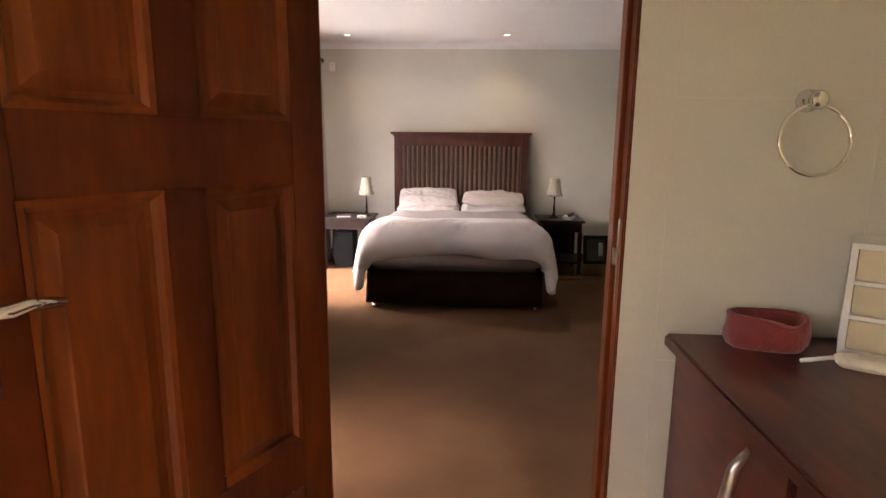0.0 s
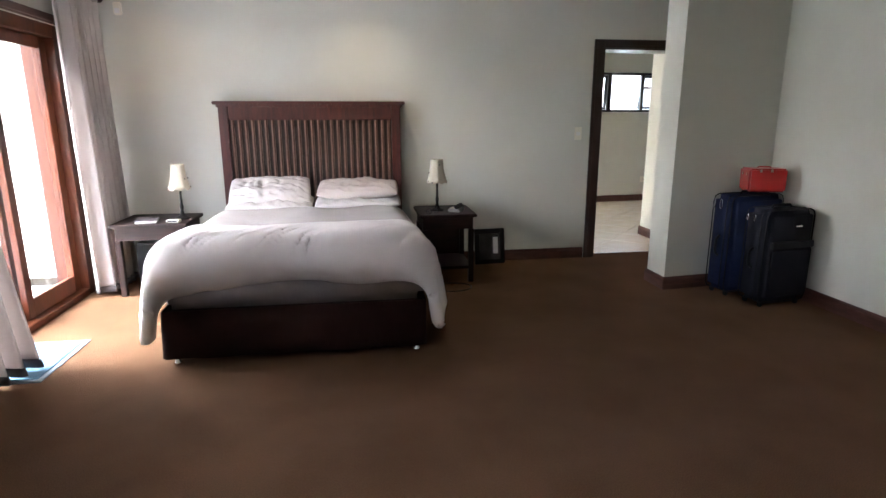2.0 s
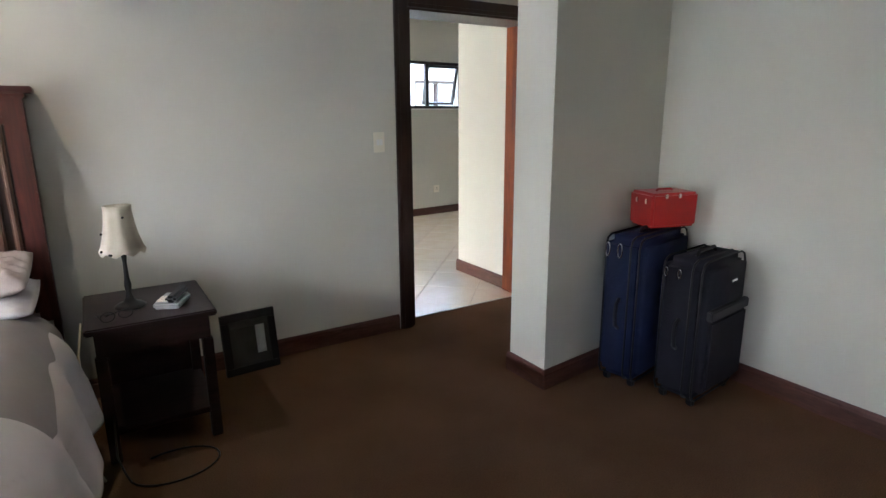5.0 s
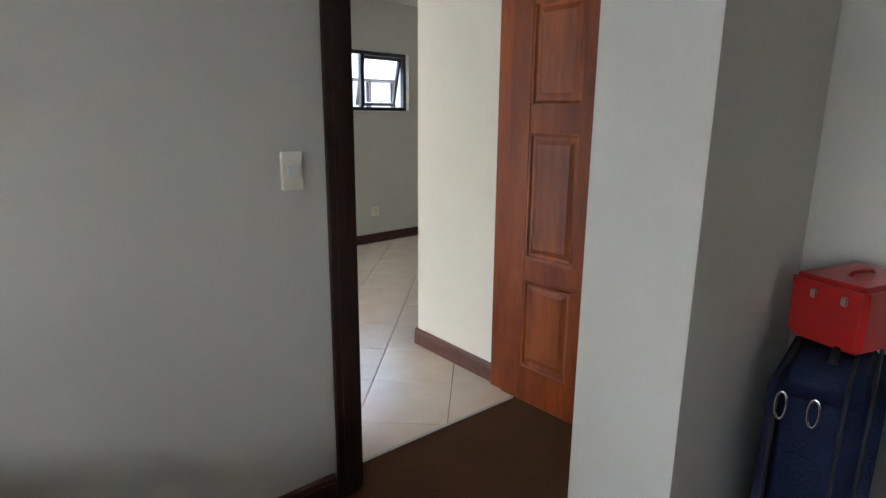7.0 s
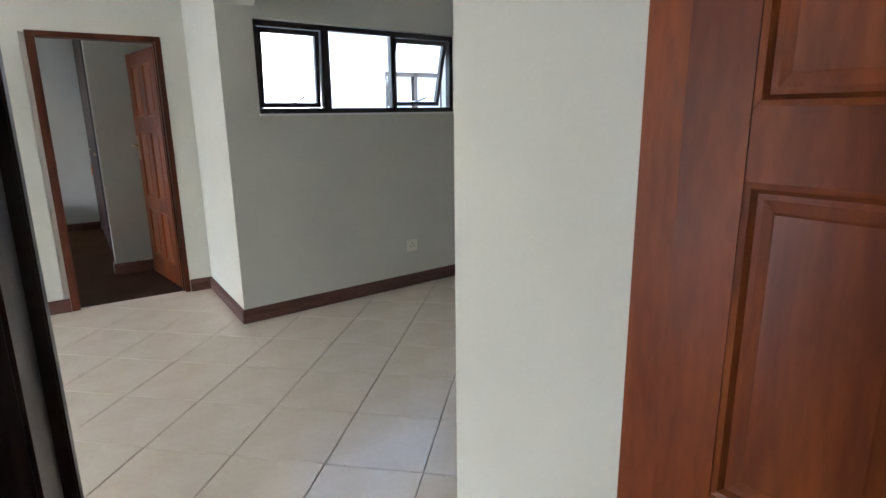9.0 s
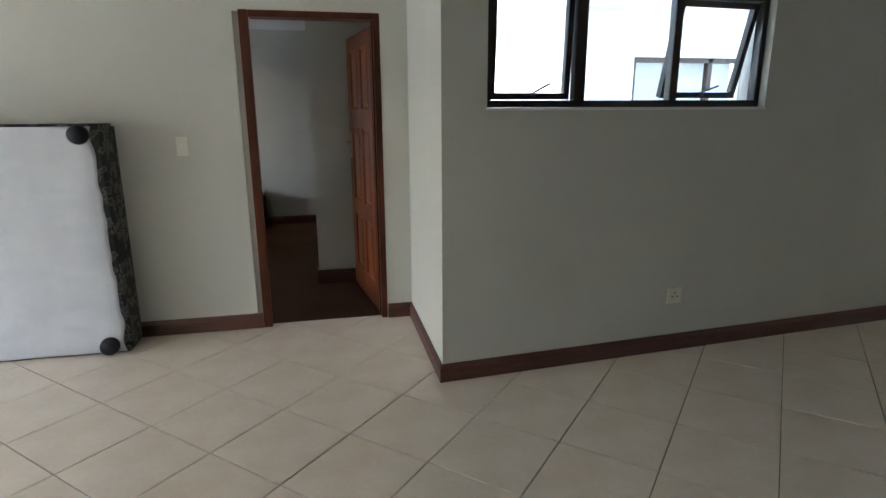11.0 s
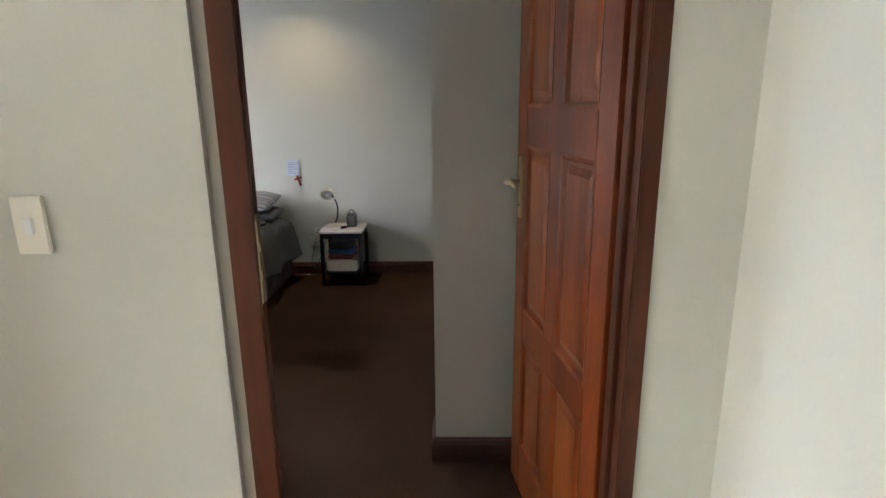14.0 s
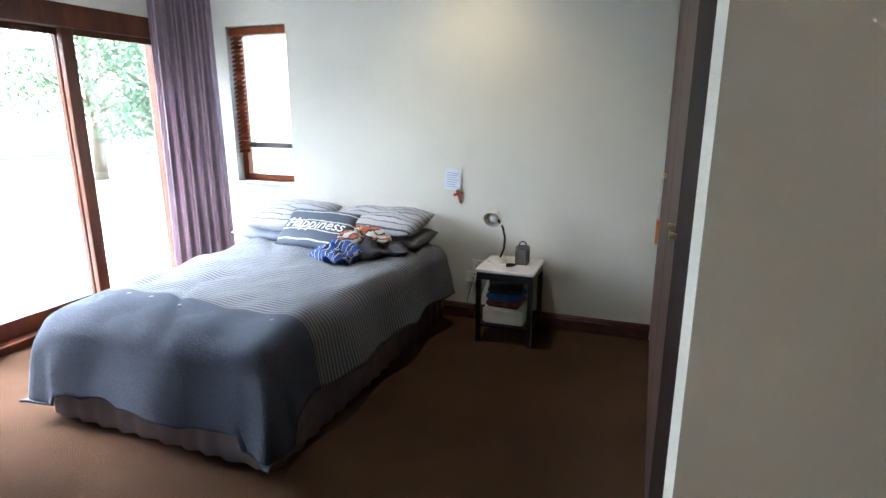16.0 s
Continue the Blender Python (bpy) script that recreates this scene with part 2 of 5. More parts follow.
# ---- joinery ----
def skirting(name, runs, mat=WOOD_SKIRT, high=0.105, thick=0.016):
    """Moulded skirting boards along runs (x0, y0, x1, y1); the room lies to the left of each run."""
    bm = bmesh.new()
    for x0, y0, x1, y1 in runs:
        d = Vector((x1 - x0, y1 - y0, 0))
        n = Vector((-d.y, d.x, 0)).normalized()
        profile = ((0, 0), (thick, 0), (thick, high * 0.72), (thick * 0.75, high * 0.78), (thick * 0.75, high * 0.86), (thick * 0.3, high), (0, high))
        ends = [[bm.verts.new(Vector((x, y, z)) + n * o) for o, z in profile] for x, y in ((x0, y0), (x1, y1))]
        for k in range(len(profile)):
            bm.faces.new((ends[0][k], ends[0][(k + 1) % len(profile)], ends[1][(k + 1) % len(profile)], ends[1][k]))
        bm.faces.new(ends[0])
        bm.faces.new(ends[1][::-1])
    bmesh.ops.recalc_face_normals(bm, faces=bm.faces)
    return structure(name, bm, mat, "red-brown stained wooden skirting board", "skirting board")


e = 0.002
skirting("baseboard_bedroom_north", [(2.86, 6.75 - e, -1.55, 6.75 - e)])
skirting("baseboard_bedroom_east", [(4.04 - e, 1.30, 4.04 - e, 5.69)])
skirting("baseboard_pier", [(4.03, 5.688 - e, 3.087, 5.583 - e), (3.103 - e, 5.569, 3.103 - e, 5.88)])
skirting("baseboard_bedroom_west", [(-1.55 + e, 4.25, -1.55 + e, 1.30), (-1.55 + e, 6.75, -1.55 + e, 6.28)])
skirting("baseboard_lounge_pier", [(4.01 - e, 7.066, 4.01 - e, 7.771), (3.994, 7.755 + e, 4.24, 7.755 + e)])
skew(skirting("baseboard_lounge_north", [(7.4, 10.35 - e, 3.934, 10.35 - e)]))
skirting("baseboard_lounge_recess", [(3.95 - e, 10.334, 3.95 - e, 11.42)])
skirting("baseboard_lounge_back", [(2.905, 11.42 - e, -2.97, 11.42 - e), (3.95, 11.42 - e, 3.775, 11.42 - e)])
skirting("baseboard_small_bedroom_north", [(3.30, 15.2 - e, -0.25, 15.2 - e)])
skirting("baseboard_nib", [(3.87, 12.43 - e, 3.274, 12.43 - e), (3.29 - e, 12.414, 3.29 - e, 12.60)])
skirting("baseboard_small_bedroom_south", [(-0.25, 11.53 + e, 2.86, 11.53 + e)])


def cornice(name, runs, z, size=0.07):
    bm = bmesh.new()
    for x0, y0, x1, y1 in runs:
        d = Vector((x1 - x0, y1 - y0, 0))
        n = Vector((-d.y, d.x, 0)).normalized()
        profile = [(0, 0), (0, -size)] + [(size * (1 - math.cos(a)), -size * (1 - math.sin(a))) for a in (0.25, 0.55, 0.85, 1.15, 1.4)] + [(size, 0)]
        ends = [[bm.verts.new(Vector((x, y, z + h)) + n * o) for o, h in profile] for x, y in ((x0, y0), (x1, y1))]
        for k in range(len(profile)):
            bm.faces.new((ends[0][k], ends[0][(k + 1) % len(profile)], ends[1][(k + 1) % len(profile)], ends[1][k]))
        bm.faces.new(ends[0])
        bm.faces.new(ends[1][::-1])
    bmesh.ops.recalc_face_normals(bm, faces=bm.faces)
    return structure(name, bm, WHITE, "white coved cornice", "cornice")


cornice("trim_bedroom_cornice", [(4.04, 6.748, -1.55, 6.748), (-1.548, 6.75, -1.548, 1.30)], H1 - 0.002)
cornice("trim_small_bedroom_cornice", [(3.3, 15.198, -0.25, 15.198)], H3 - 0.002)


def door_frame(name, x0, x1, y0, y1, face, mat, width, top=2.03, thick=0.04, proud=0.012, right=None, shallow=False, inset=0.0):
    """A lining round an opening in a wall along x, with an architrave on the side face (-1 or 1)."""
    ob = tagged(new(name), "dark varnished wooden door frame" if mat is WOOD_DARK else "varnished red-brown wooden door frame", "door frame", kind="structure")
    for a, b in ((x0, x0 + thick), (x1 - thick, x1)):
        if shallow and a == x0:
            slab("jamb", (x0 + 0.007, x0 + 0.064, y0 - 0.008, y0 + 0.022, 0.001, top + thick), mat, ob, 0.003)
            slab("rebate", (x0 - 0.029, x0 - 0.008, y0 + 0.057, y0 + 0.116, 0.001, top + thick - 0.012), mat, ob, 0.002)
            continue
        sunk = 0 if a == x0 else inset
        slab("jamb", (a, b, y0 + sunk, y1 - sunk, 0.001, top + thick), mat if a == x0 or not right else right, ob, 0.003)
        mid = (a + b) / 2
        sgn = 1 if a == x0 else -1
        inner = a + thick if sgn > 0 else b - thick
        stop = (y0 + y1) / 2
        if not (right and sgn < 0):
            slab("door_stop", (min(inner, inner + sgn * 0.012), max(inner, inner + sgn * 0.012), stop - 0.015, stop + 0.03, 0.002, top - 0.001), mat, ob, 0.002)
    slab("head", (x0 + (0.0645 if shallow else thick), x1 - thick, y0, y1, top, top + thick), mat, ob, 0.003)
    y = y0 if face < 0 else y1
    if width:
        for a, b, lo, hi in ((x0 + 0.012 - width, x0 + 0.012, 0.001, top + width), (x1 - 0.012, x1 - 0.012 + width, 0.001, top + width), (x0 + 0.012, x1 - 0.012, top + 0.012, top + width)):
            bm = bmesh.new()
            box(bm, a, b, y + face * 0.001, y + face * (0.001 + proud), lo, hi)
            w = (b - a) * 0.25 if hi - lo > b - a else 0
            box(bm, a + w, b - w, y + face * (0.001 + proud), y + face * (0.007 + proud), lo + (0 if w else 0.02), hi - 0.02)
            part("architrave", bm, mat, ob, "", 0.003)
    return ob


door_frame("trim_bathroom_door", -0.005, 0.79, 1.175, 1.305, -1, WOOD_DOOR, 0.0, 2.02, 0.04, inset=0.01)
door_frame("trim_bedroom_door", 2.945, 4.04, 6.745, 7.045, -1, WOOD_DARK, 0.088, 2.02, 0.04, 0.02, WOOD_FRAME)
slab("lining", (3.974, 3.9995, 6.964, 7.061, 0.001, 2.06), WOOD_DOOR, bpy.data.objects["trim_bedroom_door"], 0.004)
door_frame("trim_small_bedroom_door", 2.90, 3.77, 11.412, 11.535, -1, WOOD_FRAME, 0.0, 2.03, 0.04, shallow=True)


def lever_handle(parent, x, y, z, side, way, mat, reach=0.12):
    """A lever on a long plate; side: -1 or 1 along y, way: -1 or 1 along x."""
    bm = bmesh.new()
    box(bm, x - 0.02, x + 0.02, min(y, y + side * 0.007), max(y, y + side * 0.007), z - 0.13, z + 0.085)
    plate = part("handle_plate", bm, mat, parent, "worn brass handle plate" if mat is BRASS else "worn steel handle plate", 0.003)
    bm = bmesh.new()
    tube(bm, [(x, y + side * 0.006, z), (x, y + side * 0.05, z), (x + way * 0.02, y + side * 0.057, z), (x + way * reach * 0.5, y + side * 0.055, z + 0.004), (x + way * reach, y + side * 0.052, z - 0.004)], [0.009, 0.009, 0.01, 0.009, 0.007], 10)
    part("lever", bm, mat, plate, "", 0, True)
    bm = bmesh.new()
    tube(bm, [(x, y + side * 0.006, z - 0.08), (x, y + side * 0.011, z - 0.08)], 0.009, 12)
    part("keyhole", bm, CHROME, plate, "", 0, True)


def panel_door(name, m, w, label, metal=BRASS, mat=WOOD_DOOR, h=2.01, t=0.04, z0=0.012, grip=0.055):
    """A six-panel leaf: hinge edge at x 0, free edge at x w, faces at y 0 and t."""
    ob = tagged(new(name), label, "door", kind="structure")
    ob.matrix_basis = m
    st, mu = 0.115 * w / 0.85, 0.10 * w / 0.85
    rails = ((z0, 0.20), (0.645, 0.755), (1.345, 1.465), (1.905, h))
    for a, b in ((0, st), (w - st, w)):
        slab("stile", (a, b, 0, t, z0, h), mat, ob, 0.0025)
    for lo, hi in rails:
        slab("rail", (st, w - st, 0.0005, t - 0.0005, lo, hi), mat, ob, 0.002)
    mid = (w - mu) / 2
    for (_, lo), (hi, _) in zip(rails, rails[1:]):
        slab("muntin", (mid, mid + mu, 0.001, t - 0.001, lo, hi), mat, ob, 0.002)
        for a, b in ((st, mid), (mid + mu, w - st)):
            bm = bmesh.new()
            for y, out in ((0.0, 1), (t, -1)):
                rings = []
                for inset, depth in ((0.0, 0.0), (0.010, 0.002), (0.018, 0.012), (0.028, 0.013), (0.046, 0.008), (0.05, 0.006)):
                    yy = y + out * depth
                    rings.append([bm.verts.new(v) for v in ((a + inset, yy, lo + inset), (b - inset, yy, lo + inset), (b - inset, yy, hi - inset), (a + inset, yy, hi - inset))])
                for r, q in zip(rings, rings[1:]):
                    for k in range(4):
                        bm.faces.new((r[k], r[(k + 1) % 4], q[(k + 1) % 4], q[k]))
                bm.faces.new(rings[-1])
            bmesh.ops.recalc_face_normals(bm, faces=bm.faces)
            part("panel", bm, WOOD_FIELD, ob)
    lever_handle(ob, w - grip, 0.0, 1.215, -1, -1, metal, 0.085 if metal is CHROME else 0.12)
    lever_handle(ob, w - grip, t, 1.215, 1, -1, metal, 0.085 if metal is CHROME else 0.12)
    for z in (0.25, 1.05, 1.78):
        bm = bmesh.new()
        tube(bm, [(-0.004, t / 2, z - 0.05), (-0.004, t / 2, z + 0.05)], 0.006, 8)
        part("hinge", bm, metal, ob, "", 0, True)
    return ob


STEEL = material("worn_steel", (0.55, 0.53, 0.50), 0.32, 1.0, vary=0.25, scale=25)
OLDBRASS = material("dull_brass", (0.50, 0.42, 0.28), 0.4, 1.0, vary=0.25, scale=25)
panel_door("door_1", pose(0.042, 1.17, 0, 0, 0, 180 + 64), 0.70, "open varnished red-brown six-panel wooden door", CHROME, grip=0.03)
panel_door("door_2", pose(3.952, 6.955, 0, 0, 0, 180 + 92), 0.90, "open varnished red-brown six-panel wooden door", OLDBRASS)
panel_door("door_3", pose(3.757, 11.545, 0, 0, 0, 98.5), 0.80, "open varnished red-brown six-panel wooden door", BRASS)
bm = bmesh.new(); box(bm, 0.744, 0.7495, 1.20, 1.225, 1.06, 1.26); box(bm, 0.738, 0.746, 1.204, 1.221, 1.15, 1.19)
tagged(mesh_object("strike_plate", bm, CHROME, 0.001), "bright steel strike plate in a wooden door jamb", "strike plate")
bm = bmesh.new(); box(bm, 2.963, 2.9665, 11.407, 11.431, 1.08, 1.27); box(bm, 2.963, 2.969, 11.410, 11.428, 1.13, 1.15); box(bm, 2.963, 2.969, 11.410, 11.428, 1.19, 1.21)
tagged(mesh_object("strike_plate", bm, OLDBRASS, 0.001), "dull brass strike plate in a wooden door jamb", "strike plate")
# tile edge strips at the thresholds
bm = bmesh.new(); box(bm, 2.985, 3.96, 6.872, 6.888, -0.02, 0.004)
structure("trim_threshold_bedroom", bm, material("threshold_strip", (0.5, 0.47, 0.42), 0.4), "pale threshold strip between carpet and tiles", "threshold")


def pane(name, dims, parent):
    ob = slab(name, dims, GLASS, parent, 0)
    ob.visible_shadow = False
    return ob


# sliding doors of the main bedroom
win = tagged(new("window_1"), "wide glazed sliding doors in red-brown wooden frame", "sliding door", kind="structure")
for dims in ((-1.80, -1.56, 4.25, 4.32, 0.0, 2.06), (-1.80, -1.56, 6.17, 6.26, 0.0, 2.06), (-1.80, -1.56, 4.32, 6.17, 1.97, 2.06), (-1.80, -1.56, 4.32, 6.17, 0.0, 0.05)):
    slab("frame", dims, WOOD_FRAME, win, 0.004)
for y0, y1, x in ((4.325, 4.84, -1.76), (4.76, 5.50, -1.70), (5.42, 6.165, -1.64)):
    leaf = slab("sliding_leaf", (x - 0.02, x + 0.02, y0, y0 + 0.075, 0.05, 1.97), WOOD_FRAME, win, 0.003)
    slab("stile", (x - 0.02, x + 0.02, y1 - 0.09, y1, 0.05, 1.97), WOOD_FRAME, leaf, 0.003)
    slab("rail", (x - 0.019, x + 0.019, y0 + 0.075, y1 - 0.09, 1.885, 1.97), WOOD_FRAME, leaf, 0.003)
    slab("rail", (x - 0.019, x + 0.019, y0 + 0.075, y1 - 0.09, 0.05, 0.18), WOOD_FRAME, leaf, 0.003)
    pane("pane", (x - 0.003, x + 0.003, y0 + 0.075, y1 - 0.09, 0.18, 1.885), leaf)
bm = bmesh.new(); box(bm, -1.55 + e, -1.535, 3.95, 6.33, 2.062, 2.13); box(bm, -1.55 + e, -1.525, 3.97, 6.31, 2.075, 2.115)
structure("trim_sliding_door_head", bm, WOOD_SKIRT, "dark stained wooden head trim over the sliding doors", "trim", 0.003)

# high window of the lounge: two top-hung casements pushed open and a fixed light
win = tagged(new("window_2"), "high three-light window in dark bronze frame, two casements ajar", "window", kind="structure")
WFRAME = material("dark_bronze_frame", (0.030, 0.018, 0.014), 0.35, vary=0.3, coat=0.2)
wy0, wy1 = 10.40, 10.46
for dims in ((4.19, 5.93, wy0, wy1, 1.477, 1.515), (4.19, 5.93, wy0, wy1, 2.06, 2.098), (4.192, 4.23, wy0, wy1, 1.515, 2.06), (5.89, 5.928, wy0, wy1, 1.515, 2.06), (4.70, 4.765, wy0, wy1, 1.515, 2.06), (5.30, 5.35, wy0, wy1, 1.515, 2.06)):
    skew(slab("frame", dims, WFRAME, win, 0.003))
skew(pane("pane", (4.765, 5.30, wy0 + 0.03, wy0 + 0.034, 1.515, 2.06), win))
for a, b, turn in ((4.232, 4.698, 3), (5.352, 5.888, 14)):
    sash = new("casement")
    sash.parent = win
    sash.matrix_basis = pose(a, wy1 - 0.01 + (a - 3.95) * 0.075, 2.058, turn, 0, 4.29)
    me = bmesh.new()
    for dims in ((0, b - a, -0.02, 0.02, -0.54, -0.505), (0, b - a, -0.02, 0.02, -0.035, 0), (0, 0.032, -0.02, 0.02, -0.505, -0.035), (b - a - 0.032, b - a, -0.02, 0.02, -0.505, -0.035)):
        box(me, *dims)
    part("sash_frame", me, WFRAME, sash)
    g = pane("pane", (0.032, b - a - 0.032, -0.003, 0.003, -0.505, -0.035), sash)
    me = bmesh.new()
    tube(me, [((b - a) * 0.5, 0.0, -0.52), ((b - a) * 0.5 + 0.09, -0.07, -0.455)], 0.006, 8)
    tube(me, [((b - a) * 0.5 - 0.03, -0.02, -0.53), ((b - a) * 0.5 + 0.03, -0.03, -0.515)], 0.007, 8)
    part("window_stay", me, WFRAME, sash, "black window stay", 0, True)
bm = bmesh.new(); box(bm, 4.185, 5.935, 10.335, 10.40, 1.462, 1.4765)
skew(structure("trim_window_sill", bm, WHITE, "white window sill", "sill", 0.004))

# sliding doors of the small bedroom
win = tagged(new("window_3"), "glazed sliding doors in red-brown wooden frame", "sliding door", kind="structure")
for dims in ((-0.47, -0.255, 12.75, 12.83, 0.0, 2.04), (-0.47, -0.255, 15.14, 15.17, 0.0, 2.04), (-0.47, -0.252, 12.83, 15.14, 1.90, 2.04), (-0.47, -0.255, 12.83, 15.14, 0.0, 0.05)):
    slab("frame", dims, WOOD_FRAME, win, 0.004)
for y0, y1, x in ((12.835, 13.62, -0.30), (13.56, 14.43, -0.36), (14.34, 15.137, -0.30)):
    leaf = slab("sliding_leaf", (x - 0.02, x + 0.02, y0, y0 + 0.085, 0.05, 1.90), WOOD_FRAME, win, 0.003)
    slab("stile", (x - 0.02, x + 0.02, y1 - 0.085, y1, 0.05, 1.90), WOOD_FRAME, leaf, 0.003)
    slab("rail", (x - 0.019, x + 0.019, y0 + 0.085, y1 - 0.085, 1.86, 1.90), WOOD_FRAME, leaf, 0.003)
    slab("rail", (x - 0.019, x + 0.019, y0 + 0.085, y1 - 0.085, 0.05, 0.16), WOOD_FRAME, leaf, 0.003)
    pane("pane", (x - 0.003, x + 0.003, y0 + 0.085, y1 - 0.085, 0.16, 1.86), leaf)

# narrow window of the small bedroom, with a wooden blind
win = tagged(new("window_4"), "narrow wooden casement window with transom", "window", kind="structure")
for dims in ((0.258, 0.305, 15.27, 15.33, 0.872, 1.98), (0.71, 0.757, 15.27, 15.33, 0.872, 1.98), (0.305, 0.71, 15.27, 15.33, 1.92, 1.98), (0.305, 0.71, 15.27, 15.33, 0.872, 0.92)):
    slab("frame", dims, WOOD_DOOR, win, 0.003)
slab("transom", (0.305, 0.71, 15.26, 15.34, 1.12, 1.16), WOOD_DARK, win, 0.003)
pane("pane", (0.305, 0.71, 15.30, 15.306, 1.16, 1.92), win)
pane("pane", (0.305, 0.71, 15.30, 15.306, 0.92, 1.12), win)
bm = bmesh.new(); box(bm, 0.24, 0.775, 15.185, 15.265, 0.855, 0.867)
structure("trim_side_window_sill", bm, WHITE, "white window sill", "sill", 0.003)


# ---- outdoors ----
PAVE = material("pale_paving", (0.55, 0.53, 0.49), 0.8, vary=0.15, scale=3, bump=0.2)
GRASS = material("lawn", (0.115, 0.13, 0.075), 0.9, second=(0.085, 0.10, 0.05), scale=2, bump=0.5)
PLASTER = material("white_house_plaster", (0.72, 0.71, 0.67), 0.85, vary=0.06, scale=1.5, bump=0.1)
LEAF = material("leaves", (0.12, 0.165, 0.085), 0.7, second=(0.08, 0.12, 0.06), scale=4)
BARK = material("bark", (0.14, 0.10, 0.07), 0.9, scale=8, bump=0.6, bump_scale=20)
RAIL = material("grey_steel_rail", (0.20, 0.21, 0.22), 0.45, 0.6, vary=0.2)
bm = bmesh.new(); box(bm, -900, 900, -900, 900, -0.5, -0.26)
structure("ground", bm, GRASS, "lawn around the house", "ground")
for name, dims in (("pavement_patio", (-9.0, -1.85, -1.0, 6.7, -0.4, -0.06)), ("pavement_balcony", (-2.6, -0.52, 11.6, 16.2, -0.4, -0.05)), ("pavement_court", (-8.5, -3.22, 7.2, 11.3, -0.4, -0.055)), ("pavement_courtyard", (4.25, 11.5, 10.6, 19.0, -0.4, -0.05))):
    bm = bmesh.new(); box(bm, *dims)
    structure(name, bm, PAVE, "pale paved terrace", "pavement")


def leafy_tree(x, y, high, spread, seed, label):
    """A tapered trunk with limbs and a crown of many small leaf cards in clumps."""
    rnd = random.Random(seed)
    ob = thing("tree", pose(x, y, -0.26), label, "tree", "garden trees")
    bm = bmesh.new()
    tube(bm, [(0, 0, -0.05), (0.05, 0.02, high * 0.25), (-0.04, 0.06, high * 0.55), (0.02, 0, high * 0.85)], [0.16, 0.12, 0.08, 0.03], 9)
    tips = []
    for k in range(9):
        a, z = rnd.uniform(0, 6.28), high * rnd.uniform(0.25, 0.7)
        r = spread * rnd.uniform(0.5, 0.95)
        end = Vector((r * math.cos(a), r * math.sin(a), z + high * rnd.uniform(0.1, 0.3)))
        tube(bm, [(0, 0, z), end * 0.5 + Vector((0, 0, z * 0.5)), end], [0.055, 0.035, 0.012], 6)
        tips += [end, end * 0.65 + Vector((0, 0, z * 0.35))]
    part("trunk", bm, BARK, ob, "grey-brown trunk and limbs", 0, True)
    verts, faces = [], []
    for tip in tips + [Vector((0, 0, high * 0.9))]:
        for _ in range(7):
            c = tip + Vector((rnd.gauss(0, 1), rnd.gauss(0, 1), rnd.gauss(0, 0.8))) * spread * 0.2
            for _ in range(46):
                p = c + Vector((rnd.gauss(0, 1), rnd.gauss(0, 1), rnd.gauss(0, 1))) * spread * 0.09
                u = Vector((rnd.gauss(0, 1), rnd.gauss(0, 1), rnd.gauss(0, 1))).normalized()
                w = u.orthogonal().normalized()
                s = rnd.uniform(0.03, 0.07)
                i = len(verts)
                verts += [p - u * s, p + w * s * 0.45, p + u * s, p - w * s * 0.45]
                faces.append((i, i + 1, i + 2, i + 3))
    me = bpy.data.meshes.new("crown")
    me.from_pydata([tuple(v) for v in verts], [], faces)
    me.materials.append(LEAF)
    crown = new("crown", me)
    crown.parent = ob
    tagged(crown, "loose green leafy crown")
    return ob


leafy_tree(-7.5, 8.5, 4.6, 2.0, 1, "broad green leafy garden tree beyond the patio")
leafy_tree(-8.5, 11.8, 4.0, 1.9, 2, "bushy green garden tree beyond the patio")
leafy_tree(-9.5, 16.6, 3.9, 1.7, 3, "bushy green tree beyond the balcony")
leafy_tree(-9.0, 21.5, 5.0, 2.2, 4, "tall green tree beyond the balcony")
leafy_tree(-6.0, 20.6, 3.2, 1.3, 5, "small green tree beyond the balcony")
leafy_tree(6.0, 21.0, 3.4, 1.5, 6, "small green courtyard tree")

post = thing("veranda_post", pose(-3.5, 8.42, -0.4), "pale grey veranda post on the patio", "post")
bm = bmesh.new(); box(bm, -0.06, 0.06, -0.06, 0.06, 0, 2.9)
part("shaft", bm, RAIL, post, "", 0.008)
bm = bmesh.new(); box(bm, -0.09, 0.09, -0.09, 0.09, 0.1, 0.22)
part("base", bm, RAIL, post, "", 0.006)
rail = thing("balcony_railing", pose(-2.5, 11.7, -0.05), "grey steel railing along the balcony edge", "railing")
for k in range(6):
    bm = bmesh.new(); box(bm, -0.02, 0.02, 0.86 * k, 0.86 * k + 0.04, 0, 0.98)
    part("post", bm, RAIL, rail)
bm = bmesh.new(); tube(bm, [(0, 0, 1.0), (0, 4.36, 1.0)], 0.025, 10)
part("top_rail", bm, RAIL, rail, "", 0, True)
for z in (0.2, 0.4, 0.6, 0.8):
    bm = bmesh.new(); tube(bm, [(0, 0.03, z), (0, 4.32, z)], 0.006, 6)
    part("wire", bm, RAIL, rail, "", 0, True)

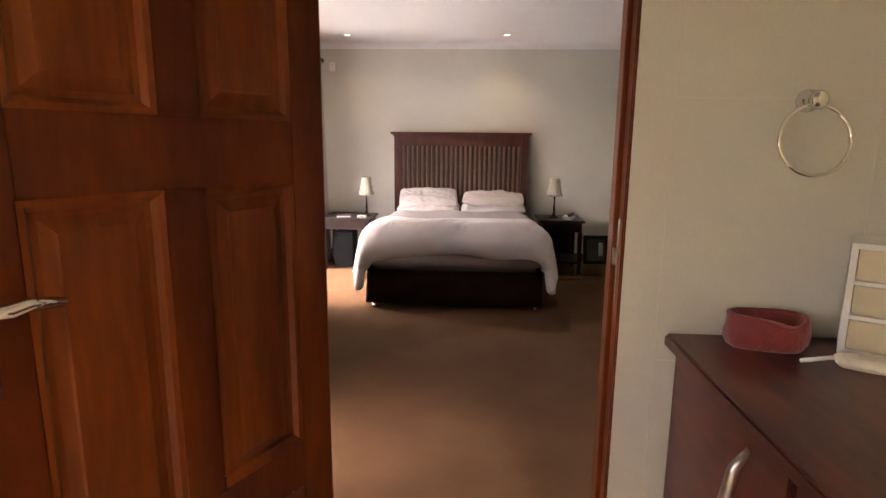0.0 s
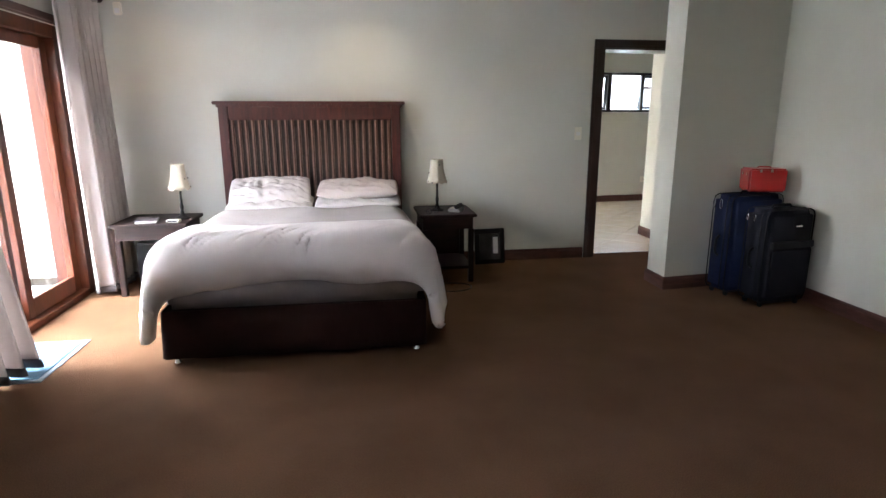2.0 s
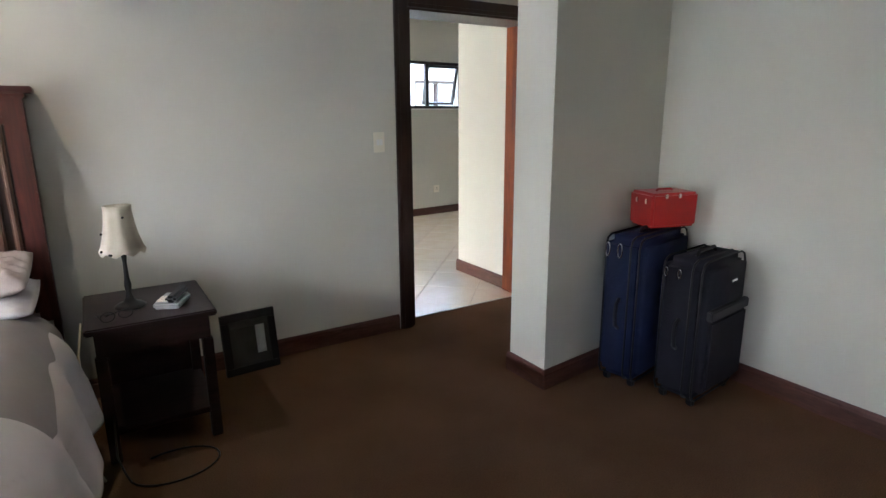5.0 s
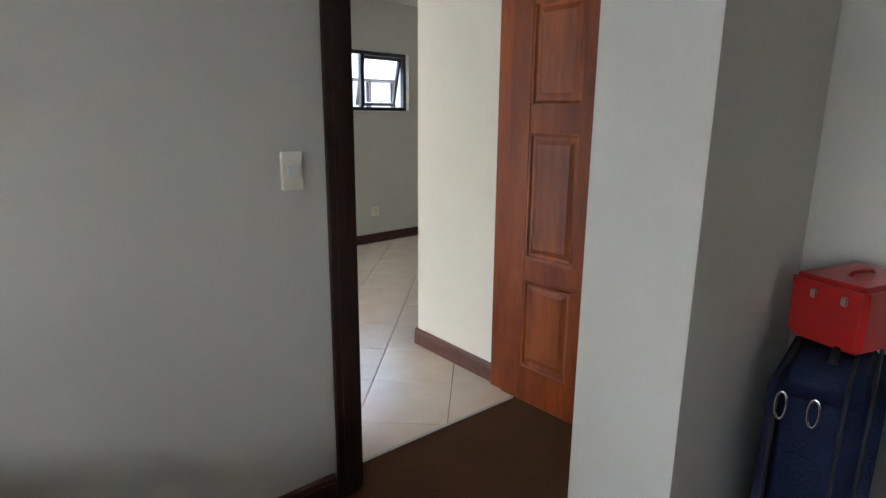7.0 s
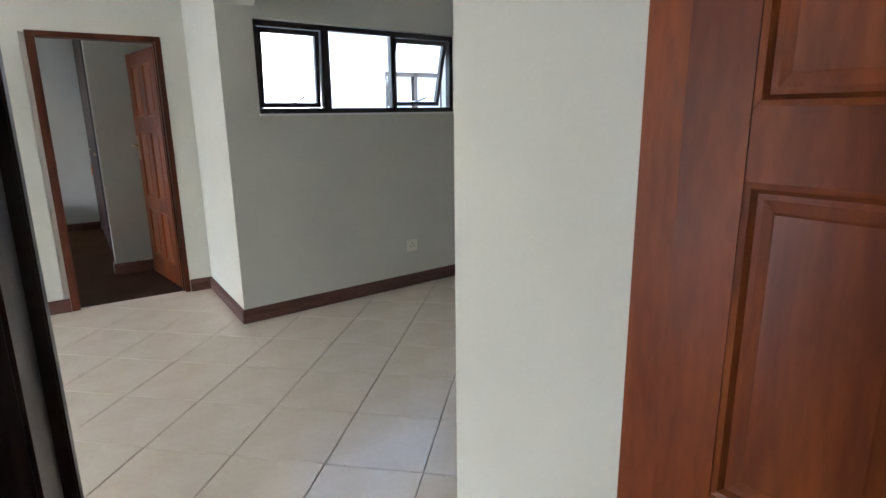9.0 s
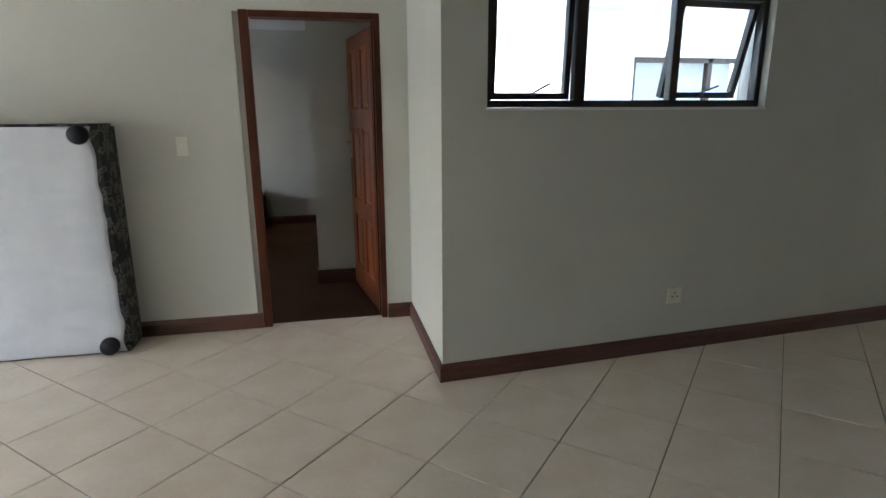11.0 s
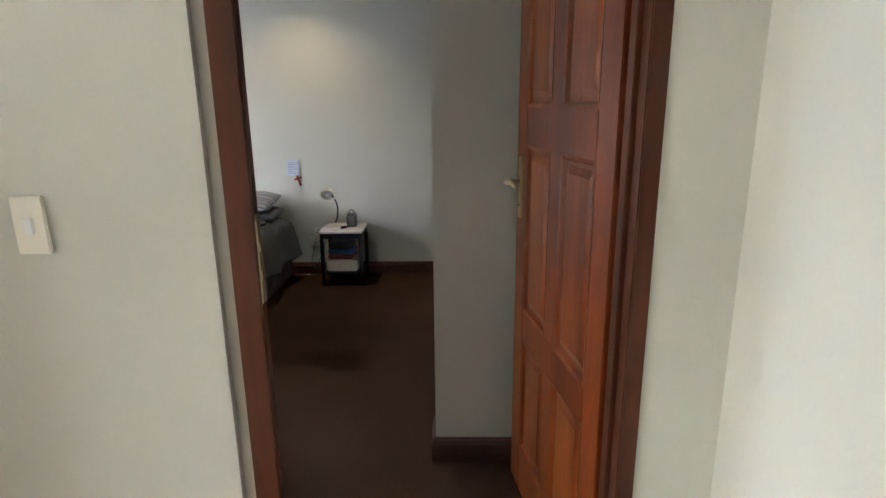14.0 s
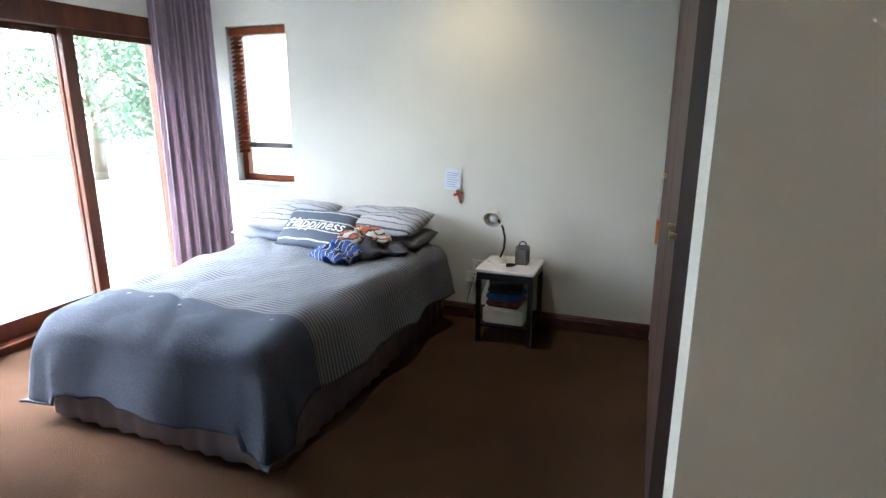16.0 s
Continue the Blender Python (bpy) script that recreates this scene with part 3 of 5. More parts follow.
house = thing("house_wing", pose(6.3, 14.2, -0.06), "white plastered house wing across the courtyard", "house")
bm = bmesh.new()
for dims in ((0, 5, 0, 0.25, 0, 0.9), (0, 5, 0, 0.25, 2.15, 2.7), (0, 0.9, 0, 0.25, 0.9, 2.15), (2.6, 5, 0, 0.25, 0.9, 2.15), (0, 0.25, 0.25, 4, 0, 2.7)):
    box(bm, *dims)
part("wall", bm, PLASTER, house)
bm = bmesh.new(); box(bm, -0.5, 5.5, -0.55, 4.5, 2.7, 2.86)
part("roof", bm, PLASTER, house, "pale flat roof slab", 0.01)
w = slab("window", (0.9, 0.96, 0.05, 0.15, 0.9, 2.15), WOOD_DARK, house, 0.003)
for a in (1.44, 1.98, 2.54):
    slab("mullion", (a, a + 0.06, 0.05, 0.15, 0.9, 2.15), WOOD_DARK, w, 0.003)
slab("head", (0.96, 2.54, 0.05, 0.15, 2.09, 2.15), WOOD_DARK, w, 0.003)
slab("pane", (0.96, 2.54, 0.09, 0.1, 0.9, 2.09), GLASS, w, 0)
slab("curtain", (0.98, 2.5, 0.3, 0.34, 0.5, 2.12), WHITE, house, 0.01, "white curtain behind the window")

# ---- diagonal floor tiles of the lounge, nearest ones singly ----
def lay_tiles():
    pitch, gap, thick, turn = 0.432, 0.004, 0.010, radians(47)
    c, d = math.cos(turn), math.sin(turn)
    me = None
    rest_v, rest_f = [], []
    s = pitch - gap
    for i in range(-2, 44):
        for j in range(-10, 30):
            u, w = 0.09 + (i + 0.5) * pitch, -0.045 + (j + 0.5) * pitch
            x, y = u * c - w * d, u * d + w * c
            if not (-3.6 < x < 7.8 and 6.5 < y < 11.85):
                continue
            inside = 7.2 < y < 11.16
            if inside and 1.4 < x < 6.4:
                if me is None:
                    bm = bmesh.new()
                    box(bm, -s / 2, s / 2, -s / 2, s / 2, -thick, 0)
                    bmesh.ops.bevel(bm, geom=[q for q in bm.edges if q.verts[0].co.z > -0.001 and q.verts[1].co.z > -0.001], offset=0.002, segments=1, affect="EDGES")
                    me = bpy.data.meshes.new("floor_tile")
                    bm.to_mesh(me)
                    bm.free()
                    me.materials.append(TILE)
                ob = new("floor_tile", me)
                ob.parent = lounge_floor
                ob.matrix_basis = pose(x, y, 0.001 + random.uniform(0, 0.0006), 0, 0, 47)
            else:
                # cut tiles along the walls
                poly = [(x + (p * c - q * d) * s / 2, y + (p * d + q * c) * s / 2) for p, q in ((-1, -1), (1, -1), (1, 1), (-1, 1))]
                for axis, lim, keep in ((0, -2.97, 1), (0, 7.4, -1), (1, 6.888, 1), (1, 11.468, -1)):
                    out = []
                    for a, b in zip(poly, poly[1:] + poly[:1]):
                        ia, ib = (a[axis] - lim) * keep >= 0, (b[axis] - lim) * keep >= 0
                        if ia:
                            out.append(a)
                        if ia != ib:
                            f = (lim - a[axis]) / (b[axis] - a[axis])
                            out.append((a[0] + (b[0] - a[0]) * f, a[1] + (b[1] - a[1]) * f))
                    poly = out
                    if len(poly) < 3:
                        break
                if len(poly) < 3:
                    continue
                n = len(rest_v)
                k = len(poly)
                rest_v += [(px, py, 0.0012) for px, py in poly] + [(px, py, -0.009) for px, py in poly]
                rest_f.append(tuple(range(n, n + k)))
                rest_f.extend((n + q, n + k + q, n + k + (q + 1) % k, n + (q + 1) % k) for q in range(k))
    rest = bpy.data.meshes.new("cut_tiles")
    rest.from_pydata(rest_v, [], rest_f)
    rest.materials.append(TILE)
    ob = new("cut_tiles", rest)
    ob.parent = lounge_floor
    tagged(ob, kind="stuff")


# ---- soft things ----
LINEN = material("cream_linen", (0.62, 0.575, 0.56), 0.85, second=(0.575, 0.53, 0.515), scale=3, bump=0.15, bump_scale=35, sheen=0.03)
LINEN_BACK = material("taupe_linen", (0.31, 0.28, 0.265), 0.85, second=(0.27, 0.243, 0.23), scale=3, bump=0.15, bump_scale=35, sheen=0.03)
BEDBASE = material("dark_brown_bed_skirt", (0.024, 0.009, 0.007), 0.9, vary=0.3, scale=5, bump=0.2, spec=0.1)
MATTRESS = material("grey_mattress_ticking", (0.22, 0.195, 0.185), 0.85, vary=0.1, scale=10, bump=0.15)
CURTAIN = material("taupe_curtain", (0.56, 0.515, 0.49), 0.8, second=(0.49, 0.45, 0.43), scale=2, bump=0.1, bump_scale=90, sheen=0.2)
CURTAIN_MAUVE = material("mauve_curtain", (0.40, 0.325, 0.37), 0.8, second=(0.33, 0.265, 0.305), scale=2, bump=0.1, bump_scale=90, sheen=0.2)
for cloth in (CURTAIN, CURTAIN_MAUVE):
    nodes, links = cloth.node_tree.nodes, cloth.node_tree.links
    thin, blend = nodes.new("ShaderNodeBsdfTranslucent"), nodes.new("ShaderNodeMixShader")
    blend.inputs[0].default_value = 0.45
    links.new(nodes["Principled BSDF"].inputs["Base Color"].links[0].from_socket, thin.inputs["Color"])
    links.new(nodes["Principled BSDF"].outputs[0], blend.inputs[1])
    links.new(thin.outputs[0], blend.inputs[2])
    links.new(blend.outputs[0], nodes["Material Output"].inputs["Surface"])
BLACK = material("black_plastic", (0.014, 0.014, 0.016), 0.45, vary=0.3, spec=0.25)
OFFWHITE = material("off_white_plastic", (0.80, 0.76, 0.64), 0.4, vary=0.05, scale=10)
PAPER = material("paper", (0.80, 0.80, 0.78), 0.8, vary=0.06, scale=8)


def sheet(name, fn, nu, nv, mat, parent, thick=0.012, label=""):
    """A cloth from fn(u, v), u and v from 0 to 1, with a real thickness."""
    bm = bmesh.new()
    grid = [[bm.verts.new(fn(i / nu, j / nv)) for j in range(nv + 1)] for i in range(nu + 1)]
    for i in range(nu):
        for j in range(nv):
            bm.faces.new((grid[i][j], grid[i + 1][j], grid[i + 1][j + 1], grid[i][j + 1]))
    ob = part(name, bm, mat, parent, label, 0, True) if parent else mesh_object(name, bm, mat, 0, True)
    mod = ob.modifiers.new("thickness", "SOLIDIFY")
    mod.thickness, mod.offset = thick, -1
    return ob


def drape(s, flat, r, flare=0.12):
    """How far out and how far down a cloth lies at arc length s past a bed's edge that starts to round at flat."""
    if s <= flat:
        return s, 0.0
    q = (s - flat) / r
    if q < math.pi / 2:
        return flat + r * math.sin(q), r * (1 - math.cos(q))
    d = s - flat - r * math.pi / 2
    return flat + r + d * flare, r + d * math.sqrt(1 - flare * flare)


def cushion(bm, w, d, h, seed=0, lump=0.012, power=2.6, at=Matrix(), n=18):
    """A stuffed pillow with pinched corners."""
    sides = []
    for up in (1, -1):
        g = []
        for i in range(n + 1):
            row = []
            for j in range(n + 1):
                u, v = 2 * i / n - 1, 2 * j / n - 1
                full = ((1 - abs(u) ** power) * (1 - abs(v) ** power)) ** 0.5
                pinch = 1 - 0.07 * (abs(u * v)) ** 2 + 0.0
                edge = 1 - 0.05 * (1 - abs(v) ** 2) * abs(u) ** 6 - 0.05 * (1 - abs(u) ** 2) * abs(v) ** 6
                z = up * h / 2 * full
                k = noise.noise(Vector((u * 2.1 + seed, v * 2.1, up * 3.0))) * lump + abs(noise.noise(Vector((u * 5 + seed, v * 3.5 + 7, up)))) * -lump
                row.append((u * w / 2 * pinch * edge, v * d / 2 * pinch * edge, z + k * full))
            g.append(row)
        sides.append(g)
    top = [[bm.verts.new(at @ Vector(p)) for p in row] for row in sides[0]]
    low = [[top[i][j] if i in (0, n) or j in (0, n) else bm.verts.new(at @ Vector(sides[1][i][j])) for j in range(n + 1)] for i in range(n + 1)]
    for i in range(n):
        for j in range(n):
            bm.faces.new((top[i][j], top[i + 1][j], top[i + 1][j + 1], top[i][j + 1]))
            bm.faces.new((low[i][j], low[i][j + 1], low[i + 1][j + 1], low[i + 1][j]))
    return top


# ---- main bedroom: bed ----
bed = thing("double_bed", pose(0.25, 5.55, 0), "unmade double bed base with dark brown skirt and mattress", "bed")
BW, Y0, Y1 = 0.755, -0.94, 1.02


def skirt_point(u, v):
    """The gathered cloth round the bed base."""
    per = [(-BW, Y1), (-BW, Y0), (BW, Y0), (BW, Y1)]
    lens = [Y1 - Y0, 2 * BW, Y1 - Y0]
    s = u * sum(lens)
    k = 0
    while k < 2 and s > lens[k]:
        s -= lens[k]
        k += 1
    a, b = per[k], per[k + 1]
    f = min(1, s / lens[k])
    n = ((-1, 0), (0, -1), (1, 0))[k]
    wave = 0.008 * math.sin(u * 95) * (1 - v) + 0.01 * (1 - v)
    return (a[0] + (b[0] - a[0]) * f + n[0] * wave, a[1] + (b[1] - a[1]) * f + n[1] * wave, 0.045 + v * 0.285)


slab("base", (-BW + 0.012, BW - 0.012, Y0 + 0.012, Y1, 0.06, 0.325), BEDBASE, bed, 0.01)
sheet("skirt", skirt_point, 220, 3, BEDBASE, bed, 0.005, "dark brown pleated bed skirt")
slab("mattress", (-BW + 0.005, BW - 0.005, Y0 + 0.005, Y1, 0.326, 0.56), MATTRESS, bed, 0.045, "grey ticking mattress", True)
for x in (-BW + 0.06, BW - 0.06):
    for y in (Y0 + 0.03, Y1 - 0.1):
        bm = bmesh.new()
        lathe(bm, [(0.022, 0), (0.026, 0.008), (0.02, 0.022), (0.014, 0.03), (0.014, 0.06)], 14, (x, y, 0))
        part("castor_foot", bm, CHROME, bed, "steel bed foot", 0, True)


def roll(s, flat, r, turn=2.45):
    """A thick quilt edge that rolls under itself and then hangs straight down."""
    if s <= flat:
        return s, 0.0
    q = (s - flat) / r
    if q < turn:
        return flat + r * math.sin(q), r * (1 - math.cos(q))
    return flat + r * math.sin(turn), r * (1 - math.cos(turn)) + (q - turn) * r


def duvet_point(u, v):
    """Spread over the bed, hanging at both sides and at the foot, folded back near the pillows."""
    s = (u - 0.5) * 2 * 1.17
    t = v * 1.76
    side = 1 if s > 0 else -1
    x, dx = drape(abs(s), BW - 0.13, 0.17, 0.18)
    far = 1.55
    ty = far - t if t < far else far - t
    y, dy = roll(max(0.0, t), 1.40, 0.15)
    puff = noise.noise(Vector((s * 2.2, t * 2.2, 1.5))) * 0.022 + noise.noise(Vector((s * 5.0, t * 4.0, 9.0))) * 0.010
    step = 0.085 / (1 + math.exp(-(t - 0.95 + 0.03 * math.sin(s * 2.3)) * 70))
    z = 0.618 + step + puff * (1 if t > 0.93 else 0.4) - dx - dy * (0.75 + 0.25 * abs(s))
    bend = s * 9.5 + (t - 1.2) * 5.5 + 0.7 * noise.noise(Vector((s * 2, t * 2, 5)))
    patch = min(1.0, max(0.0, 0.8 + 1.3 * noise.noise(Vector((s * 1.8, t * 2.2, 14)))))
    crease = (0.019 * max(0, 1 - 6 * abs(noise.noise(Vector((bend, t * 1.1 - s * 0.6, 3))))) ** 1.2 + 0.013 * max(0, 1 - 6 * abs(noise.noise(Vector((bend * 1.8 + 4, t * 1.8 + s * 0.5, 8))))) ** 1.2) * patch
    z -= crease * min(1, max(0, t - 1.10) * 4.0) * max(0.0, min(1.0, 1.2 - dy * 9))
    z += 0.03 * min(1, max(0, t - 1.0) * 3) * (1 if t < 1.45 else max(0, 1 - (t - 1.45) * 8))
    fold = (0.02 * math.sin(t * 14 + 1.3) + 0.010 * math.sin(t * 23)) * min(1, dx * 4) * (1 if t < 1.4 else max(0.2, 1 - (t - 1.4) * 4))
    foldy = (0.010 * math.sin(s * 11) + 0.006 * math.sin(s * 29 + 1)) * min(1, dy * 5)
    edge = 0.025 * noise.noise(Vector((s * 3, t * 3, 4)))
    return (side * (x + fold), 0.56 - (y + foldy), max(0.19, z + (edge if dx + dy > 0.2 else 0)))


duvet = thing("duvet", pose(0.25, 5.55, 0), "rumpled cream duvet spread over the double bed", "duvet")
sheet("cover", duvet_point, 170, 130, LINEN, duvet, 0.028)


def turned_back(u, v):
    """The grey-beige sheet that lies above the fold."""
    s = (u - 0.5) * 2 * 0.98
    x, dx = drape(abs(s), BW - 0.12, 0.16, 0.15)
    puff = noise.noise(Vector((s * 2.4, v * 3.0, 6.5))) * 0.030 + 0.014 * math.sin(s * 10 + v * 3)
    return ((1 if s > 0 else -1) * x, -0.415 + v * 1.09, 0.682 + puff * (1 - 0.8 * abs(2 * v - 1) ** 3) - dx - 0.02 * v ** 3)


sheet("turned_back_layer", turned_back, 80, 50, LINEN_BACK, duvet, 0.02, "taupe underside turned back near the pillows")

for k, (px, py, pz, w, d, h, rx, rz, words) in enumerate((
    (-0.36, 0.765, 0.690, 0.74, 0.46, 0.085, 4, 1, "cream pillow lying flat at the headboard"),
    (0.37, 0.765, 0.695, 0.76, 0.46, 0.10, 4, -1, "cream pillow lying flat at the headboard"),
    (-0.37, 0.83, 0.785, 0.70, 0.42, 0.14, 24, 5, "rumpled cream pillow stacked on another"),
    (0.37, 0.83, 0.793, 0.73, 0.42, 0.125, 10, -2, "pale pink-cream pillow stacked on another"),
)):
    bm = bmesh.new()
    cushion(bm, w, d, h, k * 3.7, 0.03, n=40)
    for v in bm.verts:
        v.co.z += 0.010 * max(0, 1 - 3 * abs(noise.noise(Vector((v.co.x * 7 + k * 5, v.co.y * 13 + v.co.x * 5, k))))) * (1 if v.co.z > 0.01 else 0)
    ob = mesh_object("pillow", bm, material("pillow_linen", (0.54, 0.50, 0.49) if k != 3 else (0.50, 0.43, 0.40), 0.85, vary=0.08, scale=4, bump=0.2, bump_scale=30, sheen=0.03), 0, True)
    ob.matrix_basis = pose(0.25, 5.55, 0) @ pose(px, py, pz, rx, 0, rz)
    tagged(ob, words, "pillow", "pillows on the double bed")

# headboard
head = thing("headboard", pose(0.235, 6.66, 0), "tall mahogany headboard with many vertical slats", "headboard")
for s in (-1, 1):
    slab("post", (s * 0.745 - 0.04, s * 0.745 + 0.04, -0.035, 0.03, 0, 1.49), WOOD_BED, head, 0.004)
slab("cornice", (-0.825, 0.825, -0.065, 0.085, 1.505, 1.535), WOOD_BED, head, 0.006)
slab("cornice_moulding", (-0.80, 0.80, -0.048, 0.06, 1.484, 1.505), WOOD_BED, head, 0.006)
slab("top_rail", (-0.705, 0.705, -0.025, 0.025, 1.375, 1.484), WOOD_BED, head, 0.003)
slab("bottom_rail", (-0.705, 0.705, -0.025, 0.025, 0.30, 0.42), WOOD_BED, head, 0.003)
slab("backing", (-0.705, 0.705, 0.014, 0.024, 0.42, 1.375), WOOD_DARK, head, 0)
# mahogany lightened to tan: window light on the rounded slats, put into the colour
WOOD_SLAT_LIT = material("lit_mahogany_slat", (0.185, 0.102, 0.072), 0.34, second=(0.120, 0.062, 0.043), scale=3, grain=0.25, bump=0.06, bump_scale=14, stretch=(7, 7, 0.8), coat=0.25)
slat_mesh = None
for k in range(25):
    x = (k - 12) * 0.0565
    if slat_mesh is None:
        bm = bmesh.new(); box(bm, -0.0145, 0.0145, -0.014, 0.012, 0.42, 1.375)
        bmesh.ops.bevel(bm, geom=[q for q in bm.edges if abs(q.verts[0].co.z - q.verts[1].co.z) > 0.1], offset=0.010, segments=3, affect="EDGES")
        ob = part("slat", bm, WOOD_SLAT_LIT, head)
        slat_mesh = ob.data
    else:
        ob = new("slat", slat_mesh)
        ob.parent = head
    ob.matrix_basis = Matrix.Translation((x, 0, 0))


# ---- bedside tables and lamps ----
WOOD_TABLE = material("dark_wood_table", (0.022, 0.010, 0.008), 0.5, second=(0.011, 0.005, 0.004), scale=3, grain=0.25, bump=0.05, bump_scale=12, stretch=(1, 7, 7), coat=0.08, spec=0.3)


def bedside(x0, x1, y0, y1, high, label, shelf):
    ob = thing("bedside_table", pose((x0 + x1) / 2, (y0 + y1) / 2, 0), label, "bedside table", "bedside tables")
    w, d = (x1 - x0) / 2, (y1 - y0) / 2
    slab("tabletop", (-w, w, -d, d, high - 0.028, high), WOOD_TABLE, ob, 0.006)
    slab("apron", (-w + 0.03, w - 0.03, -d + 0.025, d - 0.02, high - 0.13, high - 0.0285), WOOD_TABLE, ob, 0.003)
    for sx in (-1, 1):
        for sy in (-1, 1):
            a, b = sx * (w - 0.045), sy * (d - 0.04)
            slab("leg", (a - 0.022, a + 0.022, b - 0.022, b + 0.022, 0, high - 0.1305), WOOD_TABLE, ob, 0.004)
    if shelf:
        slab("shelf", (-w + 0.03, w - 0.03, -d + 0.025, d - 0.02, 0.12, 0.145), WOOD_TABLE, ob, 0.003)
        slab("back", (-w + 0.045, w - 0.045, d - 0.03, d - 0.02, 0.145, high - 0.131), WOOD_TABLE, ob, 0.002)
    return ob


bedside(1.12, 1.61, 6.02, 6.55, 0.60, "dark wooden bedside table with a low shelf", True)
bedside(-1.30, -0.73, 6.02, 6.55, 0.585, "dark wooden bedside table with slim legs", False)

SHADE = material("cream_lamp_shade", (0.46, 0.41, 0.32), 0.8, vary=0.1, scale=8, bump=0.1)
IRON = material("dark_iron", (0.022, 0.020, 0.018), 0.45, 0.5, vary=0.3, scale=20)


def table_lamp(x, y, z, tilt, label):
    ob = thing("table_lamp", pose(x, y, z, 0, 0, tilt), label, "table lamp", "bedside lamps")
    bm = bmesh.new()
    lathe(bm, [(0.062, 0), (0.064, 0.006), (0.05, 0.016), (0.026, 0.026), (0.016, 0.045), (0.011, 0.07), (0.015, 0.10), (0.010, 0.13), (0.008, 0.20), (0.012, 0.235), (0.007, 0.25), (0.006, 0.29)], 18)
    part("stem", bm, IRON, ob, "turned dark iron stem", 0, True)
    bm = bmesh.new()
    rings = []
    for r, h in ((0.088, 0.245), (0.078, 0.275), (0.066, 0.32), (0.057, 0.37), (0.052, 0.42), (0.053, 0.445)):
        rings.append([bm.verts.new((r * (1 + 0.025 * math.cos(8 * a)) * math.cos(a), r * (1 + 0.025 * math.cos(8 * a)) * math.sin(a), h + (0.008 * math.cos(8 * a) if h < 0.25 else 0))) for a in [2 * math.pi * k / 48 for k in range(48)]])
    for a, b in zip(rings, rings[1:]):
        for k in range(48):
            bm.faces.new((a[k], a[(k + 1) % 48], b[(k + 1) % 48], b[k]))
    shade = part("shade", bm, SHADE, ob, "cream flared fabric shade", 0, True)
    mod = shade.modifiers.new("thickness", "SOLIDIFY")
    mod.thickness = 0.003
    bm = bmesh.new()
    lathe(bm, [(0.012, 0.29), (0.025, 0.32), (0.028, 0.345), (0.015, 0.37), (0.004, 0.375)], 12)
    part("bulb", bm, OFFWHITE, ob, "unlit bulb", 0, True)
    rnd = random.Random(int(x * 100))
    for k in range(7):
        a, h = rnd.uniform(0, 6.28), rnd.choice((0.25, 0.26, 0.33, 0.40))
        r = 0.088 - (h - 0.245) * 0.19
        bm = bmesh.new()
        bmesh.ops.create_icosphere(bm, subdivisions=1, radius=0.006, matrix=Matrix.Translation((r * math.cos(a), r * math.sin(a), h)))
        part("bead", bm, IRON, shade, "dark bead", 0, True)
    return ob


table_lamp(1.30, 6.26, 0.60, 0, "cream shaded lamp with dark iron stem, unlit")
table_lamp(-0.82, 6.27, 0.585, 40, "cream shaded lamp with dark stem on pale clock base, unlit")

# small things on the bedside tables
ob = thing("book", pose(-1.06, 6.16, 0.585, 0, 0, 12), "thin closed book lying on the bedside table", "book")
slab("pages", (-0.075, 0.075, -0.10, 0.10, 0.002, 0.020), PAPER, ob, 0.002)
slab("cover", (-0.08, 0.08, -0.105, 0.105, 0.0203, 0.023), material("grey_book_cover", (0.12, 0.10, 0.105), 0.5, vary=0.3, scale=12), ob, 0.001)
ob = thing("alarm_clock", pose(-0.84, 6.10, 0.585, 0, 0, -8), "small pale clock with dark face on the bedside table", "clock")
slab("body", (-0.05, 0.05, -0.03, 0.03, 0, 0.022), OFFWHITE, ob, 0.005)
slab("face", (-0.04, 0.04, -0.0315, -0.0303, 0.005, 0.018), BLACK, ob, 0)
ob = thing("telephone", pose(1.46, 6.20, 0.60, 0, 0, -25), "dark cordless telephone with pale keys on the bedside table", "telephone")
slab("cradle", (-0.055, 0.055, -0.08, 0.08, 0, 0.03), material("grey_phone", (0.35, 0.36, 0.36), 0.4, vary=0.15), ob, 0.008)
slab("receiver", (0.0, 0.045, -0.095, 0.09, 0.0305, 0.062), BLACK, ob, 0.012)
bm = bmesh.new()
for r in range(4):
    for c in range(3):
        box(bm, -0.045 + c * 0.015, -0.035 + c * 0.015, -0.06 + r * 0.02, -0.048 + r * 0.02, 0.0302, 0.034)
part("keypad", bm, OFFWHITE, ob, "pale keys")
ob = thing("sunglasses", pose(1.24, 6.10, 0.601, 0, 0, 20), "folded black sunglasses on the bedside table", "sunglasses")
for s in (-1, 1):
    bm = bmesh.new()
    tube(bm, [(s * 0.035 + 0.028 * math.cos(a), -0.005, 0.022 + 0.02 * math.sin(a)) for a in [k * math.pi / 6 for k in range(12)]], 0.0025, 6, True)
    part("rim", bm, BLACK, ob, "", 0, True)
    bm = bmesh.new()
    tube(bm, [(s * 0.063, -0.003, 0.026), (s * 0.06, 0.05, 0.022), (s * -0.02, 0.06, 0.006)], 0.0025, 6)
    part("arm", bm, BLACK, ob, "", 0, True)

